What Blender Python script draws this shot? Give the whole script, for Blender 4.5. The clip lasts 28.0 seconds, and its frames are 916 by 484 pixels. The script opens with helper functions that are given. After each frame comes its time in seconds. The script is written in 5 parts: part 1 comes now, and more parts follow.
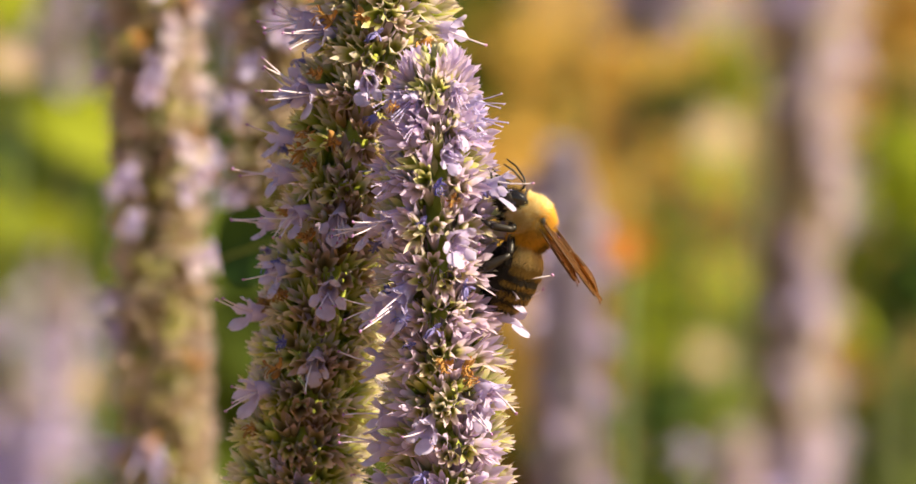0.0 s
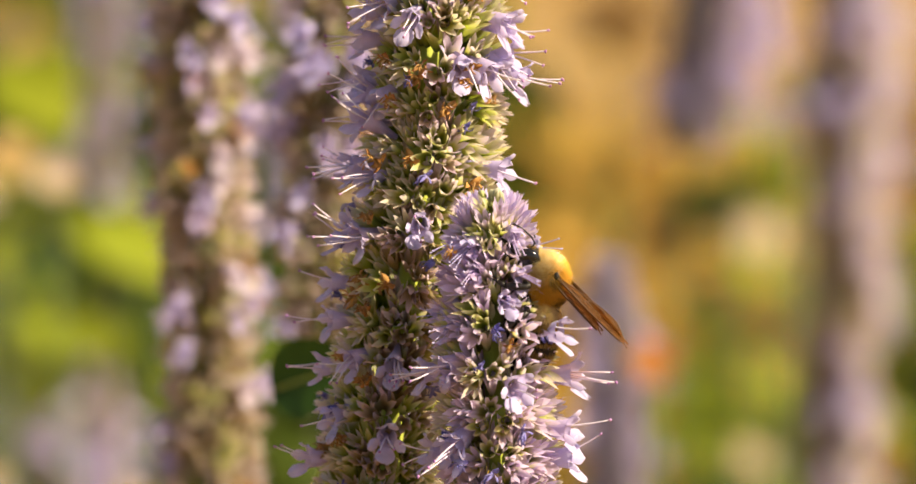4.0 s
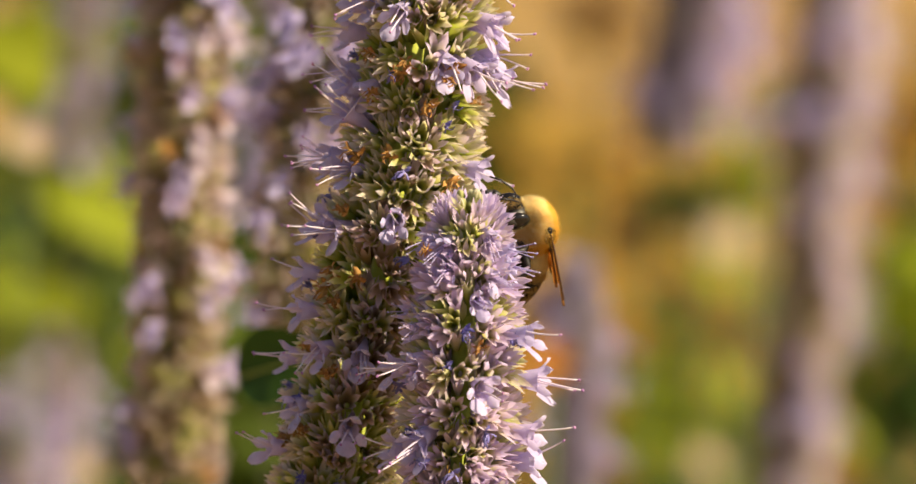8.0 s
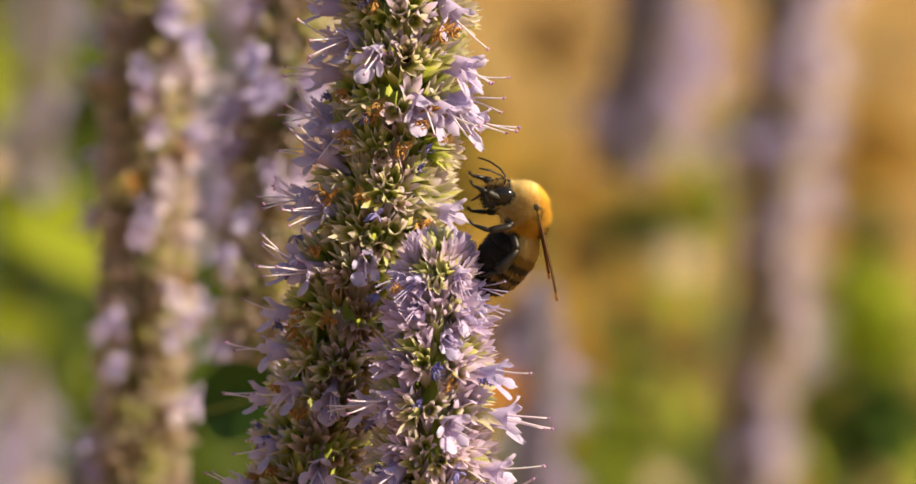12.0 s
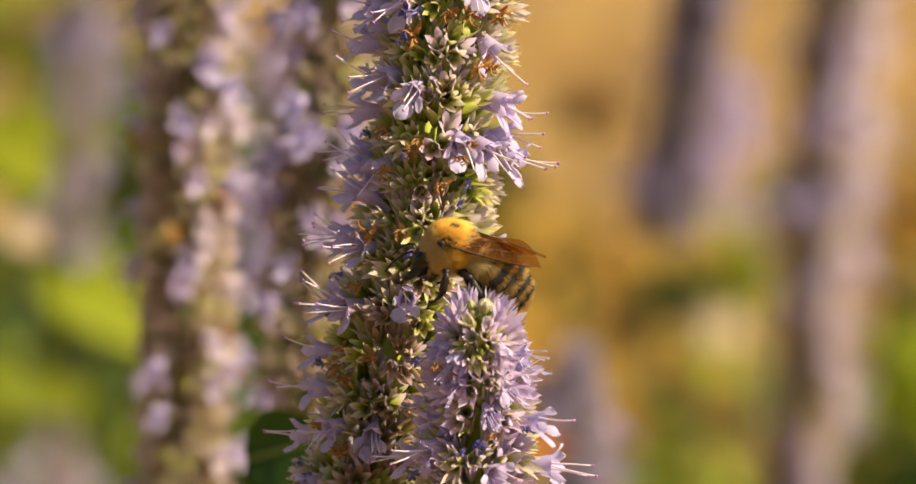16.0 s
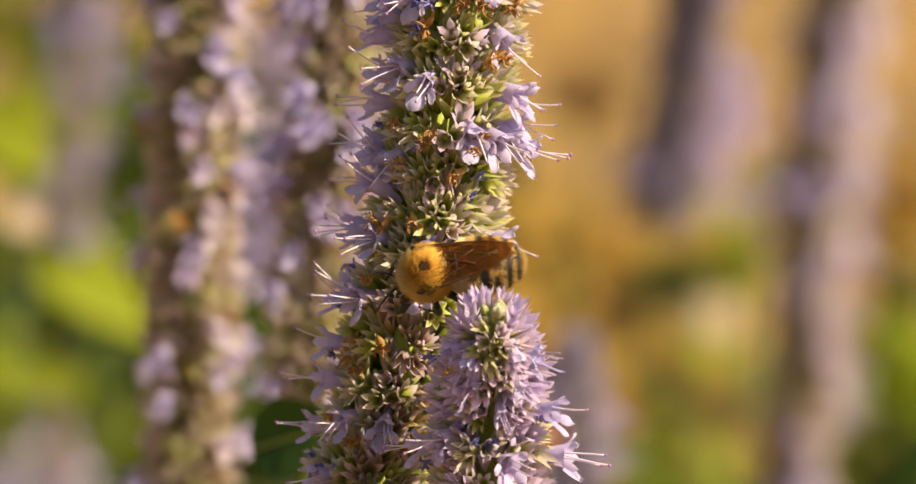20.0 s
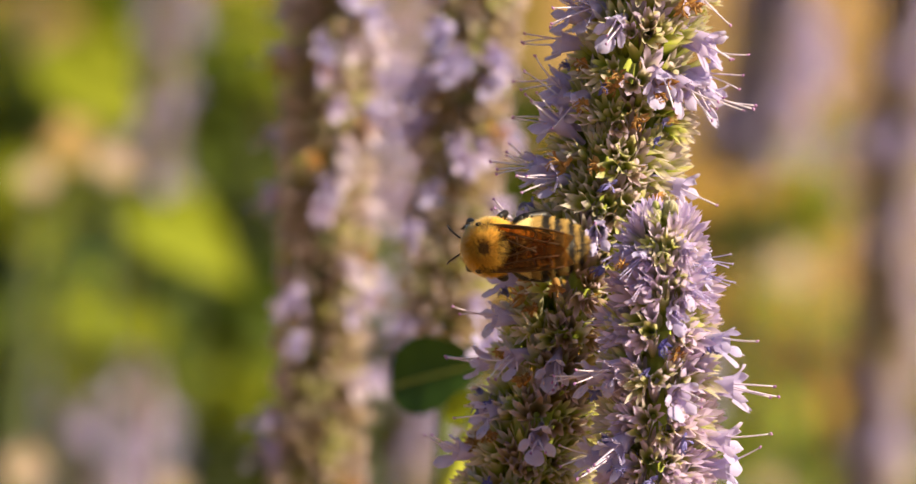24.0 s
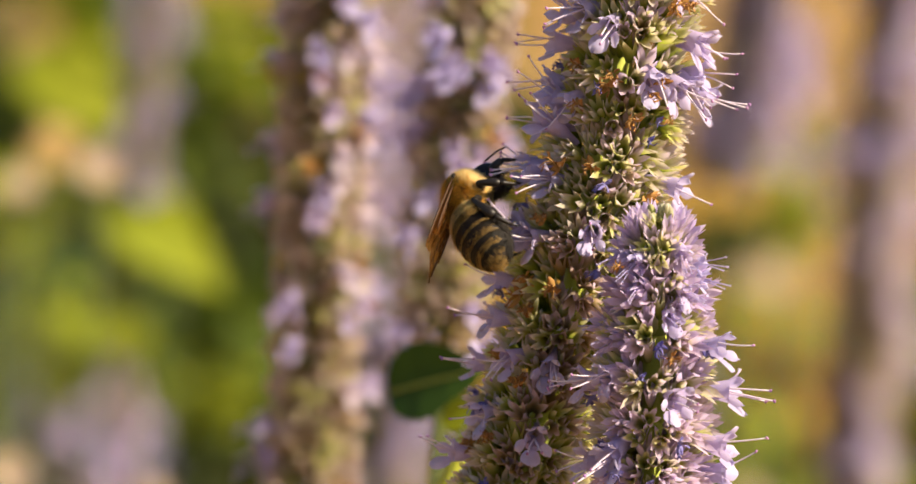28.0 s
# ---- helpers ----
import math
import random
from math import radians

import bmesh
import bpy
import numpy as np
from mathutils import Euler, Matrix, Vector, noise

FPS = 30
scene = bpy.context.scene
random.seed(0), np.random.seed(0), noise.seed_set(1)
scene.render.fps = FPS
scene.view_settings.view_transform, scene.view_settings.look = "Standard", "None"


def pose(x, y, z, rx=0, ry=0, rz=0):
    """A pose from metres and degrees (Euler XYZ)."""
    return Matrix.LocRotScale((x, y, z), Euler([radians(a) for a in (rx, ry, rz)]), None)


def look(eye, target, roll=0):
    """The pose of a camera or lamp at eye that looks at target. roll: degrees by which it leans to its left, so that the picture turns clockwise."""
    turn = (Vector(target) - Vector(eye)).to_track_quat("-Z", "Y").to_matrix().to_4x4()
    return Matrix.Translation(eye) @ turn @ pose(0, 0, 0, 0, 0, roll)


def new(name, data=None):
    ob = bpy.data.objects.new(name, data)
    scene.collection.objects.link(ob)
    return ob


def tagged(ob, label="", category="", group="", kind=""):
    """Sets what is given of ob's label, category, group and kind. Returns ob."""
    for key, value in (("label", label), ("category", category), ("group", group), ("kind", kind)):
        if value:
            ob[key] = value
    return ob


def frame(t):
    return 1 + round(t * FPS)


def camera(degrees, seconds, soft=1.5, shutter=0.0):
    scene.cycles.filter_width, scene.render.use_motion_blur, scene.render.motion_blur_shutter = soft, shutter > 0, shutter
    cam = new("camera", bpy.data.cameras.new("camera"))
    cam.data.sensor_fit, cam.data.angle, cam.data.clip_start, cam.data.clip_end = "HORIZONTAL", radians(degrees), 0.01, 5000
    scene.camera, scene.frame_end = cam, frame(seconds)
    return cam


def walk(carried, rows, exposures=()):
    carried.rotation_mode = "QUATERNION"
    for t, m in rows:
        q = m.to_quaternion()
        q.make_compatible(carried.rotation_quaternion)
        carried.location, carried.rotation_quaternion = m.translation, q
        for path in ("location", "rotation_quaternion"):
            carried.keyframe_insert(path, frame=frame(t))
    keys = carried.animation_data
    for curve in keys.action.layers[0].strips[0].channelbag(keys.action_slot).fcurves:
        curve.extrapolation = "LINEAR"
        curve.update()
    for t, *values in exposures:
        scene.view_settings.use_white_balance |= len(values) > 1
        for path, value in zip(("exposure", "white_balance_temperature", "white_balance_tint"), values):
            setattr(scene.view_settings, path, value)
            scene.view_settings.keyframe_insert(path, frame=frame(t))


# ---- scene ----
cam = camera(9.5, 28.0, soft=1.5)
cam.data.dof.use_dof = True
cam.data.dof.focus_distance = 0.602
cam.data.dof.aperture_fstop = 24.0
cam.data.dof.aperture_blades = 0
walk(cam, [
    (0, pose(0.00958, -0.60074, 0.77471, 81.171, 0.216, 0.018)),
    (0.5, pose(0.00833, -0.60097, 0.77309, 81.177, 1.432, -0.247)),
    (1, pose(0.00938, -0.60103, 0.77265, 81.349, 2.027, -0.162)),
    (1.5, pose(0.00918, -0.60078, 0.77444, 81.366, 1.961, -0.085)),
    (2, pose(0.00671, -0.60063, 0.77554, 81.498, 1.775, -0.025)),
    (2.5, pose(0.00828, -0.60037, 0.77734, 81.665, 1.492, 0.203)),
    (3, pose(0.00786, -0.60018, 0.77874, 81.931, 1.869, 0.123)),
    (3.5, pose(0.00752, -0.60007, 0.77953, 82.108, 1.501, 0.193)),
    (5.5, pose(0.00831, -0.60003, 0.77976, 82.117, -1.023, 0.662)),
    (6, pose(0.00828, -0.60002, 0.77984, 81.980, -1.262, 0.740)),
    (6.5, pose(0.00770, -0.59982, 0.78127, 81.926, -2.075, 0.799)),
    (7, pose(0.00756, -0.59986, 0.78096, 81.900, -2.179, 0.559)),
    (7.5, pose(0.00982, -0.60013, 0.77909, 82.003, -1.766, 0.445)),
    (8, pose(0.00611, -0.59972, 0.78201, 81.914, -2.695, 0.422)),
    (8.5, pose(0.00490, -0.59977, 0.78163, 82.086, -2.987, 0.456)),
    (9, pose(0.00739, -0.59976, 0.78171, 82.348, -3.018, 0.461)),
    (9.5, pose(0.00736, -0.59938, 0.78442, 82.578, -3.552, 0.201)),
    (10, pose(0.00526, -0.59911, 0.78636, 82.670, -3.868, -0.108)),
    (10.5, pose(0.00406, -0.59937, 0.78451, 82.415, -3.636, -0.325)),
    (11, pose(0.00666, -0.59983, 0.78122, 82.300, -3.032, -0.289)),
    (11.5, pose(0.00691, -0.59958, 0.78302, 82.190, -2.730, -0.155)),
    (12, pose(0.00398, -0.59937, 0.78450, 82.103, -2.941, -0.067)),
    (12.5, pose(0.00594, -0.59966, 0.78244, 82.296, -2.881, 0.218)),
    (13, pose(0.00520, -0.59948, 0.78369, 82.356, -2.696, 0.296)),
    (13.5, pose(0.00222, -0.59923, 0.78545, 82.727, -2.972, 0.302)),
    (15.5, pose(0.00291, -0.59959, 0.78294, 82.936, -2.643, 0.256)),
    (16, pose(0.00399, -0.60002, 0.77987, 82.933, -2.332, 0.265)),
    (16.5, pose(0.00117, -0.59978, 0.78154, 82.826, -2.533, 0.272)),
    (17, pose(-0.00218, -0.59940, 0.78428, 82.643, -3.273, 0.402)),
    (17.5, pose(-0.00306, -0.59960, 0.78285, 82.691, -3.026, 0.415)),
    (18, pose(-0.00518, -0.59972, 0.78198, 82.601, -3.327, 0.383)),
    (18.5, pose(-0.00121, -0.59971, 0.78207, 82.593, -2.791, 0.367)),
    (19, pose(0.00112, -0.59975, 0.78175, 82.550, -2.969, 0.276)),
    (19.5, pose(-0.00131, -0.60025, 0.77821, 82.725, -2.567, 0.053)),
    (20, pose(0.00153, -0.59996, 0.78032, 82.783, -2.596, 0.178)),
    (20.5, pose(0.00203, -0.59964, 0.78256, 82.738, -2.573, 0.316)),
    (21, pose(-0.00587, -0.60002, 0.77985, 82.756, -2.885, 0.293)),
    (21.5, pose(-0.00314, -0.60014, 0.77901, 82.695, -2.743, 0.631)),
    (23.5, pose(-0.01289, -0.60020, 0.77860, 82.342, -3.014, 0.595)),
    (24, pose(-0.01209, -0.60033, 0.77764, 82.290, -2.822, 0.578)),
    (24.5, pose(-0.01700, -0.60022, 0.77840, 82.125, -3.392, 0.567)),
    (25, pose(-0.01893, -0.60016, 0.77889, 82.045, -3.565, 0.593)),
    (25.5, pose(-0.01918, -0.60026, 0.77812, 82.068, -3.313, 0.500)),
    (26, pose(-0.01972, -0.60026, 0.77814, 81.990, -3.355, 0.458)),
    (26.5, pose(-0.01554, -0.60001, 0.77995, 81.974, -3.392, 0.522)),
    (27, pose(-0.01679, -0.59994, 0.78044, 82.080, -3.212, 0.343)),
    (27.5, pose(-0.01740, -0.60010, 0.77932, 82.209, -3.118, 0.261)),
    (28, pose(-0.01549, -0.60039, 0.77721, 82.390, -3.121, 0.307)),
], exposures=[(0.0, 1.04, 6750, 10), (3.5, 1.02, 6750, 10), (6.0, 0.83, 6800, 10), (12.0, 0.74, 6850, 10), (21.5, 0.79, 6750, 11), (28.0, 0.85, 6500, 14)])

# ---- light: clear low sun from the side, blue sky ----
SUN_DIR = Vector((0.72, -0.28, 0.60)).normalized()
world = bpy.data.worlds.new("sky")
scene.world = world
world.use_nodes = True
sky = world.node_tree.nodes.new("ShaderNodeTexSky")
sky.sky_type = "NISHITA"
sky.sun_disc = False
sky.sun_elevation = math.asin(SUN_DIR.z)
sky.sun_rotation = math.atan2(SUN_DIR.x, SUN_DIR.y)
background = world.node_tree.nodes["Background"]
background.inputs["Strength"].default_value = 0.064
world.node_tree.links.new(sky.outputs["Color"], background.inputs["Color"])
sun_data = bpy.data.lights.new("sun", "SUN")
sun_data.energy = 6.0
sun_data.angle = radians(0.53)
sun_data.color = (1.0, 0.85, 0.60)
sun = new("sun", sun_data)
sun.matrix_world = look(SUN_DIR * 3, (0, 0, 0))

MM = 0.001
TILT = radians(8.0)
EYE = Vector((0, -0.6, 0.78))
RIGHT = Vector((1, 0, 0))
UP = Vector((0, math.sin(TILT), math.cos(TILT)))
AHEAD = Vector((0, math.cos(TILT), -math.sin(TILT)))


def spot(x, y, d):
    """World place from millimetres across and up, and metres ahead of the first viewpoint."""
    return EYE + RIGHT * (x * MM) + UP * (y * MM) + AHEAD * d


def upright(x, y, y0, d):
    """Like spot(), for a point of an upright thing that is d metres ahead at the height y0."""
    return spot(x, y, d - (y - y0) * MM * math.tan(TILT))


# ---- materials ----
def material(name):
    m = bpy.data.materials.new(name)
    m.use_nodes = True
    nodes = m.node_tree.nodes
    return m, nodes, m.node_tree.links, nodes["Principled BSDF"]


def ramp(nodes, links, source, stops):
    r = nodes.new("ShaderNodeValToRGB")
    el = r.color_ramp.elements
    while len(el) < len(stops):
        el.new(0.5)
    for e, (p, c) in zip(el, stops):
        e.position, e.color = p, (*c, 1)
    links.new(source, r.inputs["Fac"])
    return r.outputs["Color"]


def mixed(nodes, links, fac, a, b, blend="MIX"):
    n = nodes.new("ShaderNodeMix")
    n.data_type, n.blend_type = "RGBA", blend
    for slot, v in ((0, fac), (6, a), (7, b)):
        if isinstance(v, (int, float)):
            n.inputs[slot].default_value = v
        elif isinstance(v, tuple):
            n.inputs[slot].default_value = (*v, 1)
        else:
            links.new(v, n.inputs[slot])
    return n.outputs[2]


def noise_of(nodes, links, scale, detail=3, coords="Object"):
    co = nodes.new("ShaderNodeTexCoord")
    n = nodes.new("ShaderNodeTexNoise")
    n.inputs["Scale"].default_value, n.inputs["Detail"].default_value = scale, detail
    links.new(co.outputs[coords], n.inputs["Vector"])
    return n.outputs["Fac"]


def along(nodes):
    a = nodes.new("ShaderNodeAttribute")
    a.attribute_name = "along"
    return a.outputs["Fac"]


def chance(nodes, island):
    if island:
        return nodes.new("ShaderNodeNewGeometry").outputs["Random Per Island"]
    return nodes.new("ShaderNodeObjectInfo").outputs["Random"]


def petal_material(name, stops, other, island=False, clear=0.56, rough=0.6, spread=0.8, tone=0.14, bump=0.07, sheen=0.15, gloss=0.3):
    """Thin plant tissue: a colour run along the piece, a second colour run by chance, light shining through."""
    m, nodes, links, bsdf = material(name)
    t = along(nodes)
    a = ramp(nodes, links, t, stops)
    b = ramp(nodes, links, t, other)
    luck = chance(nodes, island)
    pick = nodes.new("ShaderNodeMapRange")
    pick.inputs["From Min"].default_value, pick.inputs["From Max"].default_value = 0.5 - spread / 2, 0.5 + spread / 2
    links.new(luck, pick.inputs["Value"])
    base = mixed(nodes, links, pick.outputs["Result"], a, b)
    grain = noise_of(nodes, links, 900, 3)
    shade = ramp(nodes, links, grain, [(0.3, (1 - tone,) * 3), (0.7, (1.0, 1.0, 1.0))])
    base = mixed(nodes, links, 1.0, base, shade, "MULTIPLY")
    links.new(base, bsdf.inputs["Base Color"])
    bsdf.inputs["Roughness"].default_value = rough
    bsdf.inputs["Specular IOR Level"].default_value = gloss
    bsdf.inputs["Sheen Weight"].default_value = sheen
    bp = nodes.new("ShaderNodeBump")
    bp.inputs["Strength"].default_value, bp.inputs["Distance"].default_value = bump, 0.0002
    links.new(noise_of(nodes, links, 2500, 2), bp.inputs["Height"])
    links.new(bp.outputs["Normal"], bsdf.inputs["Normal"])
    thin = nodes.new("ShaderNodeBsdfTranslucent")
    links.new(base, thin.inputs["Color"])
    mix = nodes.new("ShaderNodeMixShader")
    mix.inputs["Fac"].default_value = clear
    links.new(bsdf.outputs["BSDF"], mix.inputs[1])
    links.new(thin.outputs["BSDF"], mix.inputs[2])
    links.new(mix.outputs["Shader"], nodes["Material Output"].inputs["Surface"])
    return m


GREEN_RUN = [(0.0, (0.11, 0.18, 0.012)), (0.40, (0.40, 0.47, 0.03)), (0.74, (0.66, 0.68, 0.13)), (0.92, (0.82, 0.76, 0.40)), (1.0, (0.85, 0.73, 0.72))]
PALE_RUN = [(0.0, (0.216, 0.262, 0.021)), (0.36, (0.568, 0.533, 0.148)), (0.62, (0.715, 0.592, 0.657)), (1.0, (0.764, 0.621, 0.869))]
LILAC_RUN = [(0.0, (0.333, 0.330, 0.106)), (0.30, (0.617, 0.495, 0.594)), (0.75, (0.696, 0.563, 0.880)), (1.0, (0.794, 0.679, 0.933))]
SHADED_RUN = [(0.0, (0.20, 0.19, 0.12)), (0.4, (0.30, 0.25, 0.33)), (1.0, (0.42, 0.36, 0.54))]
OLIVE_RUN = [(0.0, (0.16, 0.13, 0.02)), (0.45, (0.38, 0.31, 0.07)), (1.0, (0.62, 0.49, 0.46))]
calyx_lilac = petal_material("calyx_lilac", PALE_RUN, LILAC_RUN)
calyx_green = petal_material("calyx_green", GREEN_RUN, PALE_RUN, spread=1.2)
calyx_lilac_joined = petal_material("calyx_lilac_joined", PALE_RUN, LILAC_RUN, island=True)
calyx_green_joined = petal_material("calyx_green_joined", GREEN_RUN, PALE_RUN, island=True, spread=1.2)
calyx_faded_joined = petal_material("calyx_faded_joined", [(0, (0.175, 0.125, 0.026)), (0.45, (0.425, 0.312, 0.091)), (1, (0.650, 0.475, 0.468))], [(0, (0.225, 0.175, 0.039)), (0.5, (0.500, 0.375, 0.312)), (1, (0.775, 0.600, 0.806))], island=True)
# violet darkened so that the shade among the plants lies in the colour
calyx_shaded = petal_material("calyx_shaded", SHADED_RUN, [(0, (0.14, 0.15, 0.08)), (1, (0.34, 0.28, 0.40))], island=True)
calyx_faded = petal_material("calyx_faded", [(0, (0.175, 0.125, 0.026)), (0.45, (0.425, 0.312, 0.091)), (1, (0.650, 0.475, 0.468))], [(0, (0.225, 0.175, 0.039)), (0.5, (0.500, 0.375, 0.312)), (1, (0.775, 0.600, 0.806))])
# lighter violet, still with some shade put into its colour
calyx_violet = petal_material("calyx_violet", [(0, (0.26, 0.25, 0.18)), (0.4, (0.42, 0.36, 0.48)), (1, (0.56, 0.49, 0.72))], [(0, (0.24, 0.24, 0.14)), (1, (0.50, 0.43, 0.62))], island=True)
calyx_olive = petal_material("calyx_olive", OLIVE_RUN, [(0, (0.22, 0.18, 0.04)), (0.5, (0.48, 0.38, 0.22)), (1, (0.76, 0.62, 0.74))], island=True, spread=1.2)
corolla_lilac = petal_material("corolla_lilac", [(0, (0.510, 0.450, 0.745)), (0.5, (0.570, 0.515, 0.825)), (1, (0.612, 0.568, 0.860))],
                               [(0, (0.545, 0.440, 0.700)), (0.5, (0.630, 0.522, 0.800)), (1, (0.670, 0.595, 0.845))], clear=0.45, tone=0.15)
# paler petal colours that carry the sunlight on the spikes' right sides
corolla_sunlit = petal_material("corolla_sunlit", [(0, (0.62, 0.53, 0.68)), (0.5, (0.72, 0.64, 0.78)), (1, (0.77, 0.70, 0.81))],
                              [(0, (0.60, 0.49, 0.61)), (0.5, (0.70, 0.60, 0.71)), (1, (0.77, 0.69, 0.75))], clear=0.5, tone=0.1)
corolla_blue = petal_material("corolla_blue", [(0, (0.38, 0.35, 0.62)), (0.5, (0.24, 0.22, 0.56)), (1, (0.10, 0.09, 0.38))],
                              [(0, (0.44, 0.40, 0.64)), (0.5, (0.36, 0.33, 0.64)), (1, (0.20, 0.18, 0.50))], clear=0.35)
dry_brown = petal_material("dry_brown", [(0, (0.40, 0.24, 0.08)), (0.5, (0.45, 0.24, 0.06)), (1, (0.30, 0.13, 0.03))],
                           [(0, (0.50, 0.32, 0.12)), (0.5, (0.60, 0.34, 0.09)), (1, (0.42, 0.20, 0.05))], clear=0.2, rough=0.7)
filament_skin = petal_material("filament_skin", [(0, (0.70, 0.58, 0.78)), (0.8, (0.80, 0.70, 0.84)), (1, (0.42, 0.20, 0.50))],
                               [(0, (0.80, 0.72, 0.84)), (0.8, (0.86, 0.80, 0.88)), (1, (0.60, 0.34, 0.62))], clear=0.3, tone=0.1)
bud_skin = petal_material("bud_skin", [(0, (0.46, 0.52, 0.06)), (1, (0.80, 0.76, 0.42))], [(0, (0.52, 0.55, 0.16)), (1, (0.84, 0.78, 0.66))])
stem_green = petal_material("stem_green", [(0, (0.24, 0.30, 0.04)), (1, (0.42, 0.48, 0.06))], [(0, (0.24, 0.28, 0.04)), (1, (0.44, 0.48, 0.07))], clear=0.1)
stem_dark = petal_material("stem_dark", [(0, (0.06, 0.09, 0.02)), (1, (0.09, 0.12, 0.03))], [(0, (0.06, 0.08, 0.02)), (1, (0.10, 0.12, 0.03))], clear=0.0)
shoot_green = petal_material("shoot_green", [(0, (0.42, 0.46, 0.04)), (1, (0.36, 0.42, 0.04))], [(0, (0.40, 0.44, 0.04)), (1, (0.44, 0.46, 0.05))], clear=0.1)
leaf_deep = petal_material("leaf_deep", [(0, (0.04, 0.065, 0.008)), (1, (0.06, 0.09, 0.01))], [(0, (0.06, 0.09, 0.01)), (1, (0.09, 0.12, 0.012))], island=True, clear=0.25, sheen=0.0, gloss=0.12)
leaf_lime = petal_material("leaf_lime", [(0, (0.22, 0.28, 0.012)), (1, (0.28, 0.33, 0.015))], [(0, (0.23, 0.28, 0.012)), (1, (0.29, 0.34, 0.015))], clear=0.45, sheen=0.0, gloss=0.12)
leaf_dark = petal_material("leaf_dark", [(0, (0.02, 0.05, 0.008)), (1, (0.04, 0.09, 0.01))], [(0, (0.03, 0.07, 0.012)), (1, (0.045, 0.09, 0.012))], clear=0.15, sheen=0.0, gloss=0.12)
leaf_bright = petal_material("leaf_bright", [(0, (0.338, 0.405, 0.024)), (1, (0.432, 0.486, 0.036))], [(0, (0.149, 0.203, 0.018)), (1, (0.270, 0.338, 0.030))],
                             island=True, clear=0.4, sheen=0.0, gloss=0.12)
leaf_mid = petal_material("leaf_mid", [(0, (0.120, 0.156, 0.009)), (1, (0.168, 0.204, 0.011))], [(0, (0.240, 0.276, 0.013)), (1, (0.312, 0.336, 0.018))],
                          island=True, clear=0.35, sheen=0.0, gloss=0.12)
petal_orange = petal_material("petal_orange", [(0, (0.46, 0.15, 0.012)), (1, (0.54, 0.20, 0.02))], [(0, (0.48, 0.16, 0.012)), (1, (0.56, 0.22, 0.025))])
straw_leaf = petal_material("straw_leaf", [(0, (0.46, 0.28, 0.05)), (1, (0.60, 0.40, 0.09))], [(0, (0.36, 0.22, 0.06)), (1, (0.50, 0.30, 0.06))], island=True, clear=0.35, sheen=0.0, gloss=0.12)
brown_leaf = petal_material("brown_leaf", [(0, (0.13, 0.07, 0.02)), (1, (0.20, 0.11, 0.03))], [(0, (0.16, 0.08, 0.03)), (1, (0.24, 0.13, 0.05))], island=True, clear=0.3, sheen=0.0, gloss=0.12)
petal_apricot = petal_material("petal_apricot", [(0, (0.74, 0.52, 0.14)), (1, (0.82, 0.64, 0.32))], [(0, (0.72, 0.48, 0.14)), (1, (0.80, 0.60, 0.30))])
petal_cream = petal_material("petal_cream", [(0, (0.72, 0.56, 0.34)), (1, (0.80, 0.70, 0.56))], [(0, (0.70, 0.52, 0.36)), (1, (0.80, 0.66, 0.58))])


def fur_material(name, root, tip, other):
    m, nodes, links, bsdf = material(name)
    a = ramp(nodes, links, along(nodes), [(0, root), (1, tip)])
    b = ramp(nodes, links, along(nodes), [(0, root), (1, other)])
    links.new(mixed(nodes, links, chance(nodes, True), a, b), bsdf.inputs["Base Color"])
    bsdf.inputs["Roughness"].default_value = 0.55
    bsdf.inputs["Specular IOR Level"].default_value = 0.3
    thin = nodes.new("ShaderNodeBsdfTranslucent")
    links.new(mixed(nodes, links, 0.5, a, b), thin.inputs["Color"])
    mix = nodes.new("ShaderNodeMixShader")
    mix.inputs["Fac"].default_value = 0.4
    links.new(bsdf.outputs["BSDF"], mix.inputs[1])
    links.new(thin.outputs["BSDF"], mix.inputs[2])
    links.new(mix.outputs["Shader"], nodes["Material Output"].inputs["Surface"])
    return m


fur_yellow = fur_material("fur_yellow", (0.52, 0.24, 0.02), (0.97, 0.66, 0.14), (0.92, 0.50, 0.05))
fur_pale = fur_material("fur_pale", (0.66, 0.44, 0.10), (0.99, 0.90, 0.58), (0.98, 0.80, 0.38))
fur_tawny = fur_material("fur_tawny", (0.226, 0.118, 0.019), (0.632, 0.466, 0.192), (0.554, 0.355, 0.093))
fur_black = fur_material("fur_black", (0.010, 0.008, 0.006), (0.030, 0.022, 0.014), (0.016, 0.012, 0.01))


def shell_material(name, colour, rough, other=None):
    m, nodes, links, bsdf = material(name)
    c = mixed(nodes, links, noise_of(nodes, links, 1500, 3), colour, other or tuple(v * 1.8 for v in colour))
    links.new(c, bsdf.inputs["Base Color"])
    bsdf.inputs["Roughness"].default_value = rough
    bsdf.inputs["Specular IOR Level"].default_value = 0.35
    bp = nodes.new("ShaderNodeBump")
    bp.inputs["Strength"].default_value, bp.inputs["Distance"].default_value = 0.3, 0.00005
    links.new(noise_of(nodes, links, 6000, 2), bp.inputs["Height"])
    links.new(bp.outputs["Normal"], bsdf.inputs["Normal"])
    return m


